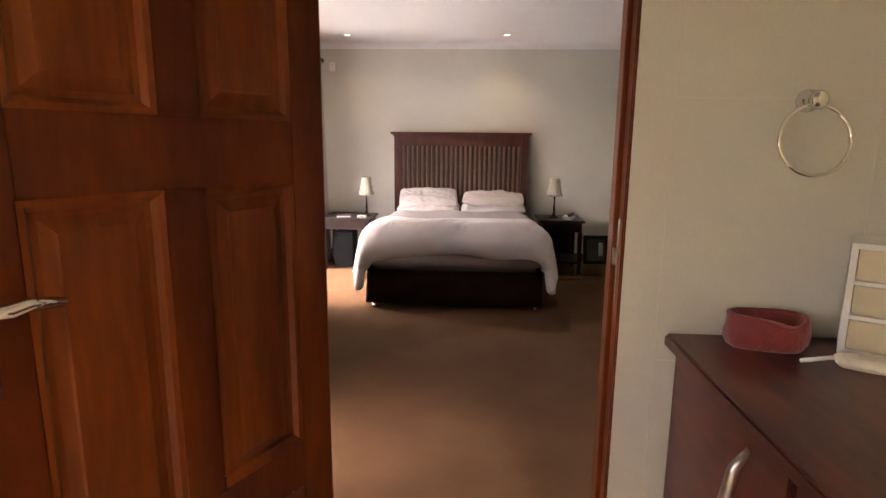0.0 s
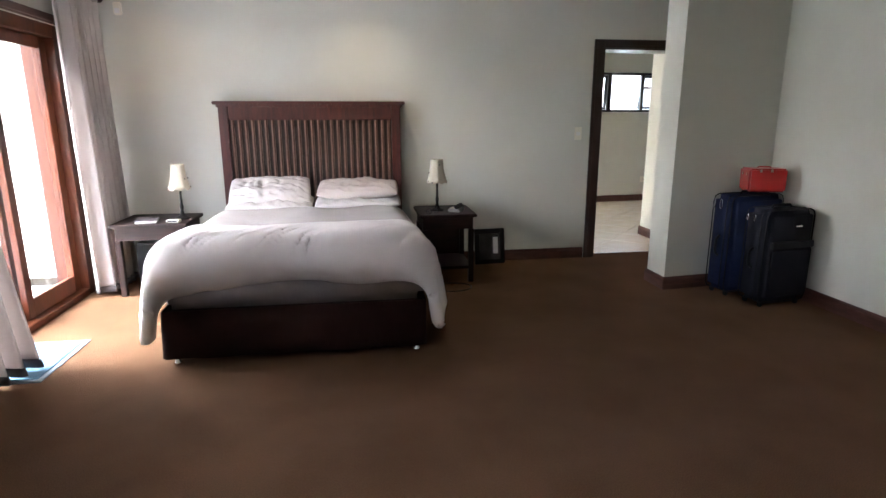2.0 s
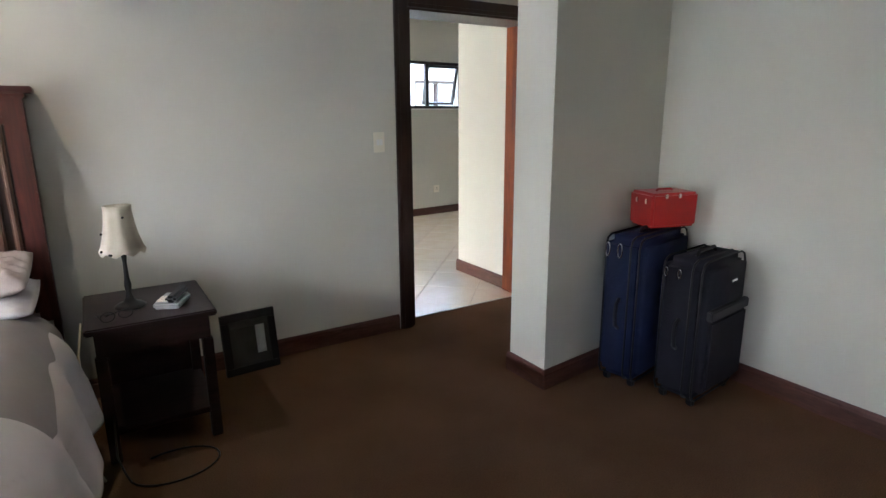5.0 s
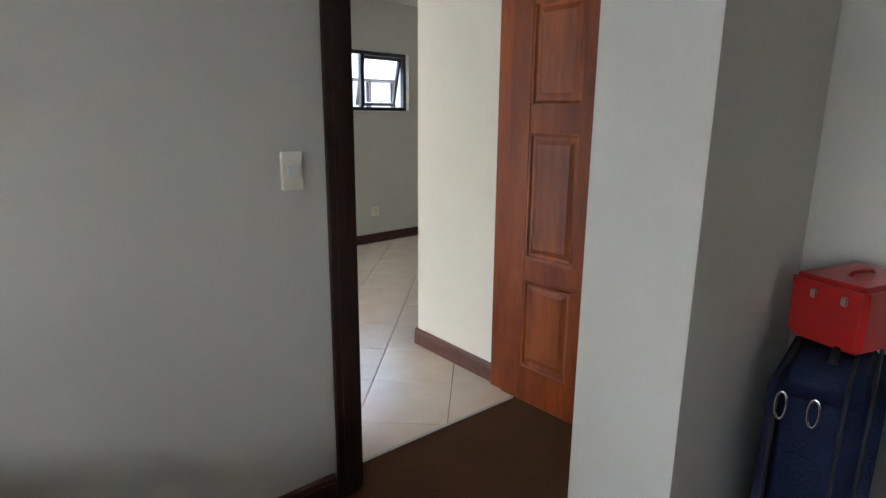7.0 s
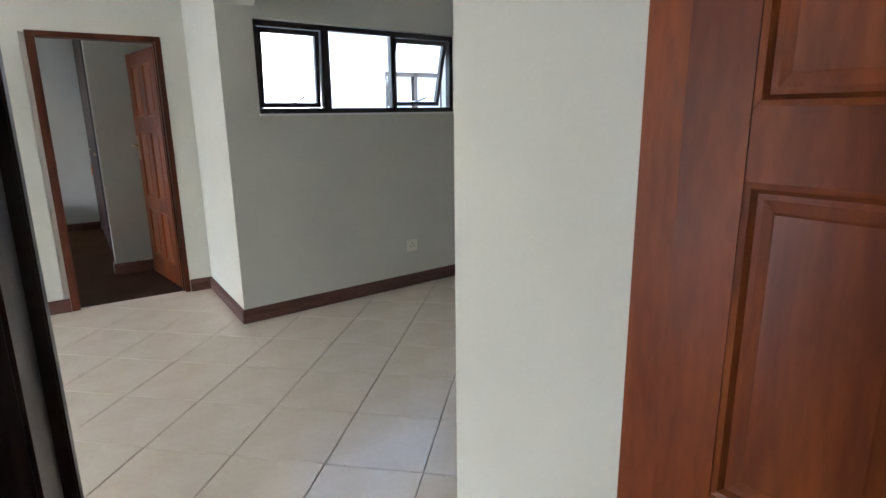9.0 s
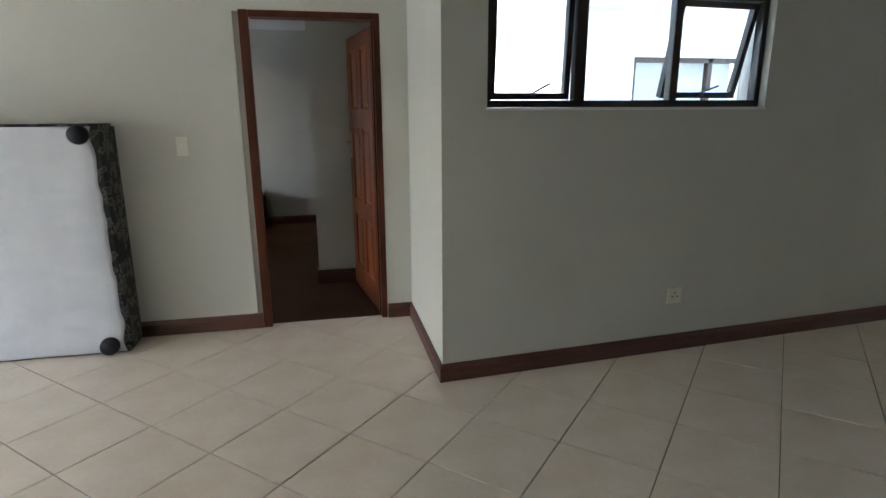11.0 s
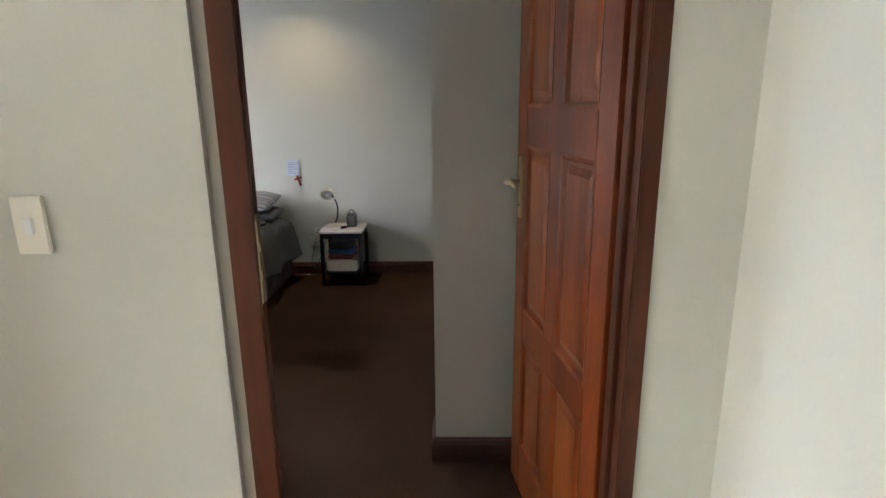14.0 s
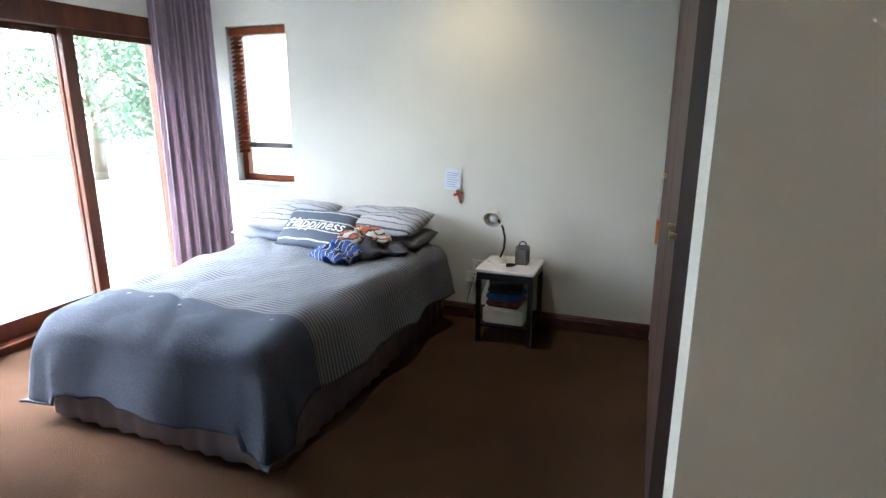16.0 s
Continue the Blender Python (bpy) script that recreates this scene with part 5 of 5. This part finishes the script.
# ---- small bedroom ----
NAVYBED = material("slate_bedspread", (0.062, 0.071, 0.098), 0.85, second=(0.050, 0.058, 0.082), scale=3, grain=0.2, bump=0.3, bump_scale=90, spec=0.15)
VALANCE = material("mauve_grey_valance", (0.21, 0.168, 0.188), 0.85, vary=0.2, scale=5, bump=0.2)
STRIPE = bpy.data.materials.new("pinstriped_bedspread")
STRIPE.use_nodes = True
sn, sl = STRIPE.node_tree.nodes, STRIPE.node_tree.links
sb = sn["Principled BSDF"]
sb.inputs["Roughness"].default_value = 0.85
sc_, sw_, sr_ = sn.new("ShaderNodeTexCoord"), sn.new("ShaderNodeTexWave"), sn.new("ShaderNodeValToRGB")
sw_.bands_direction = "Y"
sw_.inputs["Scale"].default_value, sw_.inputs["Distortion"].default_value = 15.0, 0.15
sr_.color_ramp.elements[0].position, sr_.color_ramp.elements[1].position = 0.55, 0.8
sr_.color_ramp.elements[0].color, sr_.color_ramp.elements[1].color = (0.064, 0.074, 0.100, 1), (0.200, 0.200, 0.195, 1)
sl.new(sc_.outputs["Object"], sw_.inputs["Vector"])
sl.new(sw_.outputs[0], sr_.inputs["Fac"])
sl.new(sr_.outputs[0], sb.inputs["Base Color"])

SB = thing("single_bed", pose(1.30, 14.23, 0, 0, 0, -1), "single bed base with mauve-grey gathered valance", "bed")
slab("base", (-0.61, 0.61, -0.92, 0.92, 0.05, 0.30), VALANCE, SB, 0.01)
slab("mattress", (-0.61, 0.61, -0.92, 0.92, 0.301, 0.50), MATTRESS, SB, 0.04, "", True)


def valance_point(u, v):
    per = [(-0.625, 0.92), (-0.625, -0.94), (0.625, -0.94), (0.625, 0.92)]
    lens = [1.86, 1.25, 1.86]
    s = u * sum(lens)
    k = 0
    while k < 2 and s > lens[k]:
        s -= lens[k]
        k += 1
    a, b = per[k], per[k + 1]
    f = min(1, s / lens[k])
    n = ((-1, 0), (0, -1), (1, 0))[k]
    wave = (0.008 * math.sin(u * 260 + 2 * noise.noise(Vector((u * 20, 0, 0)))) + 0.010) * (1 - v)
    return (a[0] + (b[0] - a[0]) * f + n[0] * wave, a[1] + (b[1] - a[1]) * f + n[1] * wave, 0.012 + v * 0.34)


sheet("valance", valance_point, 420, 4, VALANCE, SB, 0.004, "mauve-grey gathered valance")


def spread_point(u, v, lo, hi):
    s = (u - 0.5) * 2 * 0.93
    t = lo + (hi - lo) * v
    x, dx = drape(abs(s), 0.54, 0.12, 0.20)
    y, dy = drape(max(0.0, t), 1.66, 0.12, 0.14)
    z = 0.545 + noise.noise(Vector((s * 2.5, t * 2.2, 2))) * 0.020 + noise.noise(Vector((s * 6 + t * 3, t * 5, 12))) * 0.016 - 0.018 * max(0, 1 - 4 * abs(noise.noise(Vector((s * 3.5 - t * 2, t * 1.8, 22))))) - math.hypot(dx, dy) * (1 + 0.5 * min(1, 30 * dx * dy / 0.04))
    fold = 0.02 * math.sin(t * 11 + 1.3) * min(1, dx * 4)
    foldy = 0.018 * math.sin(s * 9 + 0.7) * min(1, dy * 4)
    taper = 1.0 + 0.05 * (0.8 - t)
    corner = 0.2 * min(dx, dy)
    return ((1 if s > 0 else -1) * (x * taper + fold + corner), 0.82 - (y + foldy + corner), max(0.10, z))


spread = thing("bedspread", pose(1.30, 14.23, 0, 0, 0, -1), "slate blue pinstriped bedspread hanging over a single bed", "bedspread")
sheet("striped_panel", lambda u, v: spread_point(u, v, 0.0, 1.47), 90, 80, STRIPE, spread, 0.012, "pinstriped grey-blue cloth")
sheet("foot_panel", lambda u, v: spread_point(u, v, 1.47, 2.11), 80, 60, NAVYBED, spread, 0.012, "plain slate blue cloth")
for k in range(7):
    u = 0.22 + k * 0.093
    p = Vector(spread_point(u, 0, 1.53, 2.0))
    bm = bmesh.new(); lathe(bm, [(0.014, -0.004), (0.021, 0.0), (0.020, 0.009), (0.008, 0.010)], 14, tuple(p + Vector((0, 0, 0.002))))
    part("button", bm, material("dark_button", (0.020, 0.022, 0.032), 0.4), spread, "dark round button", 0, True)


SEAM = material("pale_stitching", (0.42, 0.42, 0.40), 0.8, vary=0.3, scale=30)
for u0 in (0.13, 0.165, 0.835, 0.87):
    bm = bmesh.new()
    for k in range(58):
        ends = [Vector(spread_point(u0, v, 0.30, 2.05)) + Vector((math.copysign(0.005, u0 - 0.5), 0, 0.004)) for v in (k / 58, (k + 0.55) / 58)]
        tube(bm, ends, 0.0038, 5)
    part("stitching", bm, SEAM, spread, "pale stitched line")
bm = bmesh.new()
tube(bm, [Vector(spread_point(k / 60, 0, 1.47, 2.0)) + Vector((0, 0, 0.003)) for k in range(61)], 0.005, 6)
part("seam", bm, NAVYBED, spread, "", 0, True)


def striped(name, colors, scale, axis="X"):
    m = bpy.data.materials.new(name)
    m.use_nodes = True
    n, l = m.node_tree.nodes, m.node_tree.links
    b = n["Principled BSDF"]
    b.inputs["Roughness"].default_value = 0.85
    co, w, r = n.new("ShaderNodeTexCoord"), n.new("ShaderNodeTexWave"), n.new("ShaderNodeValToRGB")
    w.bands_direction = axis
    w.inputs["Scale"].default_value, w.inputs["Distortion"].default_value = scale, 0.6
    r.color_ramp.interpolation = "CONSTANT"
    for k, (pos, col) in enumerate(colors):
        el = r.color_ramp.elements[k] if k < 2 else r.color_ramp.elements.new(pos)
        el.position, el.color = pos, (*col, 1)
    l.new(co.outputs["Object"], w.inputs["Vector"])
    l.new(w.outputs[0], r.inputs["Fac"])
    l.new(r.outputs[0], b.inputs["Base Color"])
    return m


P_STRIPE = striped("striped_pillow_cloth", [(0.0, (0.36, 0.37, 0.41)), (0.38, (0.07, 0.07, 0.09)), (0.62, (0.32, 0.32, 0.33))], 3.2, "Y")
P_BLUE = material("pale_blue_pillow", (0.32, 0.35, 0.45), 0.85, vary=0.15, scale=6, bump=0.2)
P_GREY = material("grey_pillow", (0.15, 0.145, 0.155), 0.85, vary=0.2, scale=6, bump=0.2)
P_DARK = striped("navy_lined_cushion", [(0.0, (0.06, 0.075, 0.105)), (0.965, (0.55, 0.57, 0.6)), (0.995, (0.5, 0.5, 0.52))], 4.2, "Y")
for k, (x, y, z, w, d, h, rx, ry, rz, m, words) in enumerate((
    (0.80, 14.95, 0.585, 0.62, 0.40, 0.13, 3, 0, 2, P_BLUE, "pale blue pillow at the head of the bed"),
    (1.62, 14.93, 0.60, 0.66, 0.40, 0.14, 3, 0, -2, P_GREY, "dark grey pillow at the head of the bed"),
    (0.90, 14.93, 0.695, 0.66, 0.42, 0.15, 12, 0, 3, P_STRIPE, "striped white and grey pillow on another pillow"),
    (1.58, 14.93, 0.70, 0.70, 0.40, 0.14, 10, 0, -4, P_STRIPE, "striped white and grey pillow on another pillow"),
    (1.24, 14.73, 0.655, 0.56, 0.32, 0.10, 40, 0, -4, P_DARK, "dark blue cushion with white script lettering"),
)):
    bm = bmesh.new()
    cushion(bm, w, d, h, k * 5.1 + 20, 0.018)
    ob = mesh_object("cushion" if k == 4 else "pillow", bm, m, 0, True)
    ob.matrix_basis = pose(x, y, z, rx, ry, rz)
    tagged(ob, words, "cushion" if k == 4 else "pillow", "pillows on the single bed")
    if k == 4:
        cur = bpy.data.curves.new("lettering", "FONT")
        cur.body, cur.size, cur.align_x, cur.align_y, cur.extrude, cur.shear = "Happiness", 0.105, "CENTER", "CENTER", 0.001, 0.35
        txt = bpy.data.objects.new("lettering", cur)
        scene.collection.objects.link(txt)
        dg = bpy.context.evaluated_depsgraph_get()
        me = bpy.data.meshes.new_from_object(txt.evaluated_get(dg))
        bpy.data.objects.remove(txt)
        for v in me.vertices:
            u_, v_ = v.co.x / (w / 2), v.co.y / (d / 2)
            v.co.z += h / 2 * (max(0, (1 - abs(u_) ** 2.6) * (1 - abs(v_) ** 2.6))) ** 0.5 + 0.007
        me.materials.clear()
        me.materials.append(PAPER)
        lt = new("lettering", me)
        lt.parent = ob
        tagged(lt, "white script lettering")

# crumpled clothes on the bed
CLOTH_BLUE = striped("blue_white_clothes", [(0.0, (0.02, 0.06, 0.28)), (0.55, (0.45, 0.50, 0.6)), (0.75, (0.02, 0.03, 0.10))], 5.0, "X")
CLOTH_DARK = material("dark_grey_clothes", (0.07, 0.07, 0.085), 0.85, vary=0.3, scale=8)
CLOTH_STRIPE = striped("orange_white_clothes", [(0.0, (0.5, 0.5, 0.5)), (0.4, (0.05, 0.05, 0.06)), (0.8, (0.45, 0.12, 0.04))], 6.0, "Y")
for k, (x, y, z, w, d, h, rz, m, words) in enumerate((
    (1.70, 14.64, 0.585, 0.40, 0.20, 0.09, 25, CLOTH_DARK, "folded dark grey clothes on the bed"),
    (1.52, 14.50, 0.585, 0.30, 0.24, 0.10, -20, CLOTH_BLUE, "crumpled blue patterned shirt on the bed"),
    (1.60, 14.70, 0.640, 0.34, 0.20, 0.10, 15, CLOTH_STRIPE, "crumpled striped clothes on the bed"),
)):
    bm = bmesh.new()
    cushion(bm, w, d, h, k * 9.3 + 50, 0.06, 2.2, n=26)
    for v in bm.verts:
        v.co += Vector((noise.noise(v.co * 16), noise.noise(v.co * 15 + Vector((5, 0, 0))), noise.noise(v.co * 18 + Vector((0, 7, 0))))) * 0.022
    ob = mesh_object("clothes", bm, m, 0, True)
    ob.matrix_basis = pose(x, y, z, 4, 0, rz)
    tagged(ob, words, "clothes", "clothes on the bed")

# bedside table of the small bedroom with its things
tbl = thing("side_table", pose(2.455, 14.99, 0), "small black-legged side table with white top", "side table")
slab("tabletop", (-0.18, 0.18, -0.18, 0.185, 0.452, 0.47), material("white_table_top", (0.66, 0.60, 0.58), 0.5, vary=0.08, scale=10), tbl, 0.004)
slab("apron", (-0.172, 0.172, -0.172, 0.177, 0.405, 0.4515), BLACK, tbl, 0.003)
slab("shelf", (-0.165, 0.165, -0.165, 0.17, 0.10, 0.115), BLACK, tbl, 0.002)
for sx in (-1, 1):
    for sy in (-1, 1):
        slab("leg", (sx * 0.16 - 0.015, sx * 0.16 + 0.015, sy * 0.16 - 0.015, sy * 0.16 + 0.015, 0, 0.4045), BLACK, tbl, 0.003)
ob = thing("storage_box", pose(2.445, 14.97, 0.116), "white plastic storage box on the table shelf", "box")
slab("box_body", (-0.13, 0.13, -0.12, 0.13, 0, 0.10), OFFWHITE, ob, 0.01)
for z, col, word, nm in ((0.217, (0.30, 0.07, 0.03), "orange-red packet stacked in the side table", "packet"), (0.262, (0.03, 0.12, 0.40), "blue packet stacked in the side table", "packet"), (0.307, (0.03, 0.03, 0.035), "black folded bag stacked in the side table", "bag")):
    ob = thing(nm, pose(2.44, 14.965, z, 0, 0, 6 if nm == "bag" else -4), word, nm)
    slab("wrapper", (-0.105, 0.105, -0.10, 0.10, 0, 0.043), material(nm + "_paper", col, 0.45, vary=0.4, scale=14), ob, 0.012, "", True)
desk = thing("desk_lamp", pose(2.36, 15.02, 0.47, 0, 0, -15), "white desk lamp with black gooseneck, unlit", "desk lamp")
bm = bmesh.new(); lathe(bm, [(0.062, 0), (0.064, 0.008), (0.055, 0.02), (0.03, 0.03), (0.012, 0.036)], 24)
part("base", bm, OFFWHITE, desk, "white round base", 0, True)
bm = bmesh.new(); tube(bm, [(0.02, 0, 0.03), (0.045, 0, 0.09), (0.05, 0, 0.16), (0.035, 0, 0.22), (0.01, -0.01, 0.265), (-0.01, -0.015, 0.285)], 0.007, 10)
part("gooseneck", bm, BLACK, desk, "black gooseneck", 0, True)
bm = bmesh.new(); lathe(bm, [(0.018, 0.05), (0.026, 0.04), (0.03, 0.02), (0.05, -0.01), (0.062, -0.04), (0.060, -0.04), (0.046, -0.008), (0.026, 0.02)], 24)
shade = part("shade", bm, OFFWHITE, desk, "white bell shade", 0, True)
shade.matrix_basis = pose(-0.015, -0.02, 0.29, -62, 0, 10)
bm = bmesh.new(); bmesh.ops.create_icosphere(bm, subdivisions=2, radius=0.028, matrix=Matrix.Translation((0, 0, -0.012)))
part("bulb", bm, PAPER, shade, "unlit bulb", 0, True)
jar = thing("lantern", pose(2.52, 15.02, 0.47), "small grey metal lantern with wire handle", "lantern")
GREYM = material("grey_lantern_metal", (0.16, 0.14, 0.13), 0.4, 0.6, vary=0.4, scale=20)
slab("base_plate", (-0.04, 0.04, -0.035, 0.035, 0, 0.012), GREYM, jar, 0.003)
slab("cap", (-0.04, 0.04, -0.035, 0.035, 0.098, 0.115), GREYM, jar, 0.006)
for sx in (-1, 1):
    for sy in (-1, 1):
        slab("pillar", (sx * 0.034 - 0.005, sx * 0.034 + 0.005, sy * 0.029 - 0.005, sy * 0.029 + 0.005, 0.0121, 0.0979), GREYM, jar, 0.001)
slab("pane", (-0.026, 0.026, -0.022, 0.022, 0.0125, 0.0975), material("dim_glass", (0.28, 0.26, 0.25), 0.2), jar, 0.002)
bm = bmesh.new(); tube(bm, [(-0.022, 0, 0.114), (-0.018, 0, 0.135), (0, 0, 0.145), (0.018, 0, 0.135), (0.022, 0, 0.114)], 0.004, 8)
part("wire_handle", bm, BLACK, jar, "", 0, True)
ob = thing("small_bottle", pose(2.47, 14.93, 0.47, 0, 0, 30), "tiny dark bottle lying on the side table", "bottle")
bm = bmesh.new(); tube(bm, [(-0.03, 0, 0.012), (0.01, 0, 0.012), (0.018, 0, 0.012), (0.03, 0, 0.012)], [0.012, 0.012, 0.007, 0.007], 10)
part("bottle_body", bm, BLACK, ob, "", 0, True)
note = thing("wall_note", pose(2.0, 15.196, 0.95, 0, 4, 0), "handwritten white note stuck on the wall", "note")
slab("sheet", (-0.055, 0.055, -0.002, 0.0, -0.065, 0.07), material("bluish_paper", (0.62, 0.66, 0.76), 0.8, vary=0.05), note, 0)
for k in range(7):
    slab("writing_line", (-0.042, 0.042 - 0.012 * (k % 3), -0.0032, -0.0022, 0.045 - k * 0.015, 0.048 - k * 0.015), material("ink", (0.18, 0.22, 0.42), 0.8), note, 0)
cross = thing("wall_cross", pose(2.045, 15.194, 0.845, 0, -18, 0), "small red patterned cross hung on the wall", "cross")
REDX = material("red_cross", (0.40, 0.06, 0.03), 0.5, vary=0.5, scale=60)
slab("upright", (-0.010, 0.010, -0.006, 0.0, -0.05, 0.045), REDX, cross, 0.003)
slab("crossbar", (-0.036, 0.036, -0.0075, -0.0005, 0.008, 0.026), REDX, cross, 0.003)

# wardrobe along the side wall
WARD = material("dark_wardrobe", (0.050, 0.022, 0.014), 0.5, second=(0.034, 0.015, 0.010), scale=2, grain=0.2, bump=0.04, bump_scale=10, stretch=(7, 7, 0.8), spec=0.2)
# near-black colour that stands in for the shaded gap beside the nib
GAP_SHADE = material("shaded_gap_door", (0.016, 0.008, 0.007), 0.6, vary=0.3, scale=3, grain=0.2, bump=0.04, bump_scale=10, stretch=(7, 7, 0.8), spec=0.05)
ward = thing("wardrobe", pose(3.30, 12.61, 0), "tall dark brown built-in wardrobe with closed doors", "wardrobe")
slab("carcass", (0.022, 0.565, 0.0, 2.585, 0.06, 2.45), WARD, ward, 0.002)
slab("plinth", (0.05, 0.565, 0.0, 2.585, 0.0, 0.0595), WARD, ward, 0.002)
for k in range(4):
    y = 0.004 + k * 0.646
    # the first door carries the gap's shade in its colour
    d = slab("door", (0.0, 0.0215, y, y + 0.64, 0.065, 2.445), WARD if k else GAP_SHADE, ward, 0.003)
    bm = bmesh.new(); tube(bm, [(0.0, y + (0.06 if k % 2 else 0.58), 1.10), (-0.02, y + (0.06 if k % 2 else 0.58), 1.10)], [0.006, 0.012], 10)
    part("knob", bm, BRASS, d, "small brass knob", 0, True)
keys = thing("key_ring", pose(3.276, 14.486, 1.10), "key ring with orange tag hanging from a wardrobe knob", "keys")
for z, r in ((-0.035, 0.045), (-0.135, 0.05)):
    bm = bmesh.new(); tube(bm, [(0.006 * math.sin(a), r * math.cos(a), z + r * math.sin(a)) for a in [k * math.pi / 10 for k in range(20)]], 0.0022, 6, True)
    part("loop", bm, STEEL, keys, "thin wire loop", 0, True)
slab("tag", (-0.006, 0.006, -0.035, 0.035, -0.315, -0.195), material("orange_tag", (0.65, 0.22, 0.02), 0.5, vary=0.2), keys, 0.005, "orange tag")

# curtain and blind of the small bedroom
curtain("curtain", ((-0.10, 14.86), (0.24, 15.09)), ((-0.10, 14.84), (0.29, 15.07)), 0.03, 2.32, 6, CURTAIN_MAUVE, "mauve-grey curtain gathered in the corner", 0.05)
rod = thing("curtain_rod", pose(-0.05, 12.6, 2.345), "dark wooden curtain rod over the sliding doors", "curtain rod")
bm = bmesh.new(); tube(bm, [(0, 0, 0), (0, 2.52, 0)], 0.018, 12)
part("pole", bm, WOOD_SKIRT, rod, "", 0, True)
for y in (0.1, 2.4):
    slab("bracket", (-0.198, 0.0, y - 0.012, y + 0.012, -0.03, -0.016), WOOD_SKIRT, rod, 0.003)
blind = thing("venetian_blind", pose(0.51, 15.235, 1.97), "wooden venetian blind drawn aside in the narrow window", "blind")
slab("headrail", (-0.245, 0.245, -0.02, 0.02, -0.05, 0.0), WOOD_DOOR, blind, 0.003)
for k in range(27):
    bm = bmesh.new(); box(bm, -0.243, -0.150, -0.018, 0.018, -0.0015, 0.0015)
    ob = part("slat", bm, WOOD_DOOR, blind)
    ob.matrix_basis = pose(0, 0, -0.07 - k * 0.031, 38, 0, 0)

# cable and trunking on the bedroom floor
ob = thing("cable_trunking", pose(-1.06, 2.95, 0, 0, 0, 39.5), "loose white plastic trunking on the carpet", "trunking")
slab("channel", (-0.2, 0.19, -0.012, 0.012, 0.001, 0.018), OFFWHITE, ob, 0.003)
ob = thing("white_cable", Matrix(), "thin white cable trailing down to the carpet", "cable")
bm = bmesh.new(); tube(bm, [(-1.535, 3.583, 0.24), (-1.52, 3.58, 0.12), (-1.44, 3.50, 0.02), (-1.33, 3.36, 0.006), (-1.25, 3.18, 0.006), (-1.25, 3.0, 0.006), (-1.34, 2.84, 0.006), (-1.46, 2.75, 0.006)], 0.004, 8)
part("lead", bm, OFFWHITE, ob, "", 0, True)
ob = thing("wall_socket", pose(-1.549, 3.583, 0.262, 0, 0, 90), "white power socket low on the bedroom wall", "socket")
slab("plate", (-0.05, 0.05, -0.011, 0, -0.05, 0.05), OFFWHITE, ob, 0.003)
ob = thing("black_cable", Matrix(), "thin dark cable looped on the carpet", "cable")
bm = bmesh.new(); tube(bm, [(1.18, 6.05, 0.25), (1.17, 5.98, 0.06), (1.19, 5.93, 0.006)] + [(1.37 + 0.17 * math.cos(a), 5.89 + 0.12 * math.sin(a), 0.006) for a in [math.pi + k * math.pi / 12 for k in range(1, 21)]], 0.004, 8)
part("lead", bm, IRON, ob, "", 0, True)
ob = thing("white_lead", Matrix(), "pale cable hanging beside the bed", "cable")
bm = bmesh.new(); tube(bm, [(1.09, 6.70, 0.42), (1.08, 6.3, 0.40), (1.075, 6.12, 0.2), (1.09, 6.0, 0.03), (1.12, 5.92, 0.006)], 0.005, 8)
part("lead", bm, OFFWHITE, ob, "", 0, True)
ob = thing("lamp_cable", Matrix(), "thin cable between socket and desk lamp", "cable")
bm = bmesh.new(); tube(bm, [(2.16, 15.18, 0.30), (2.12, 15.15, 0.14), (2.16, 15.12, 0.06), (2.24, 15.15, 0.25), (2.30, 15.17, 0.46), (2.33, 15.08, 0.478)], 0.003, 6)
part("lead", bm, IRON, ob, "", 0, True)
lay_tiles()
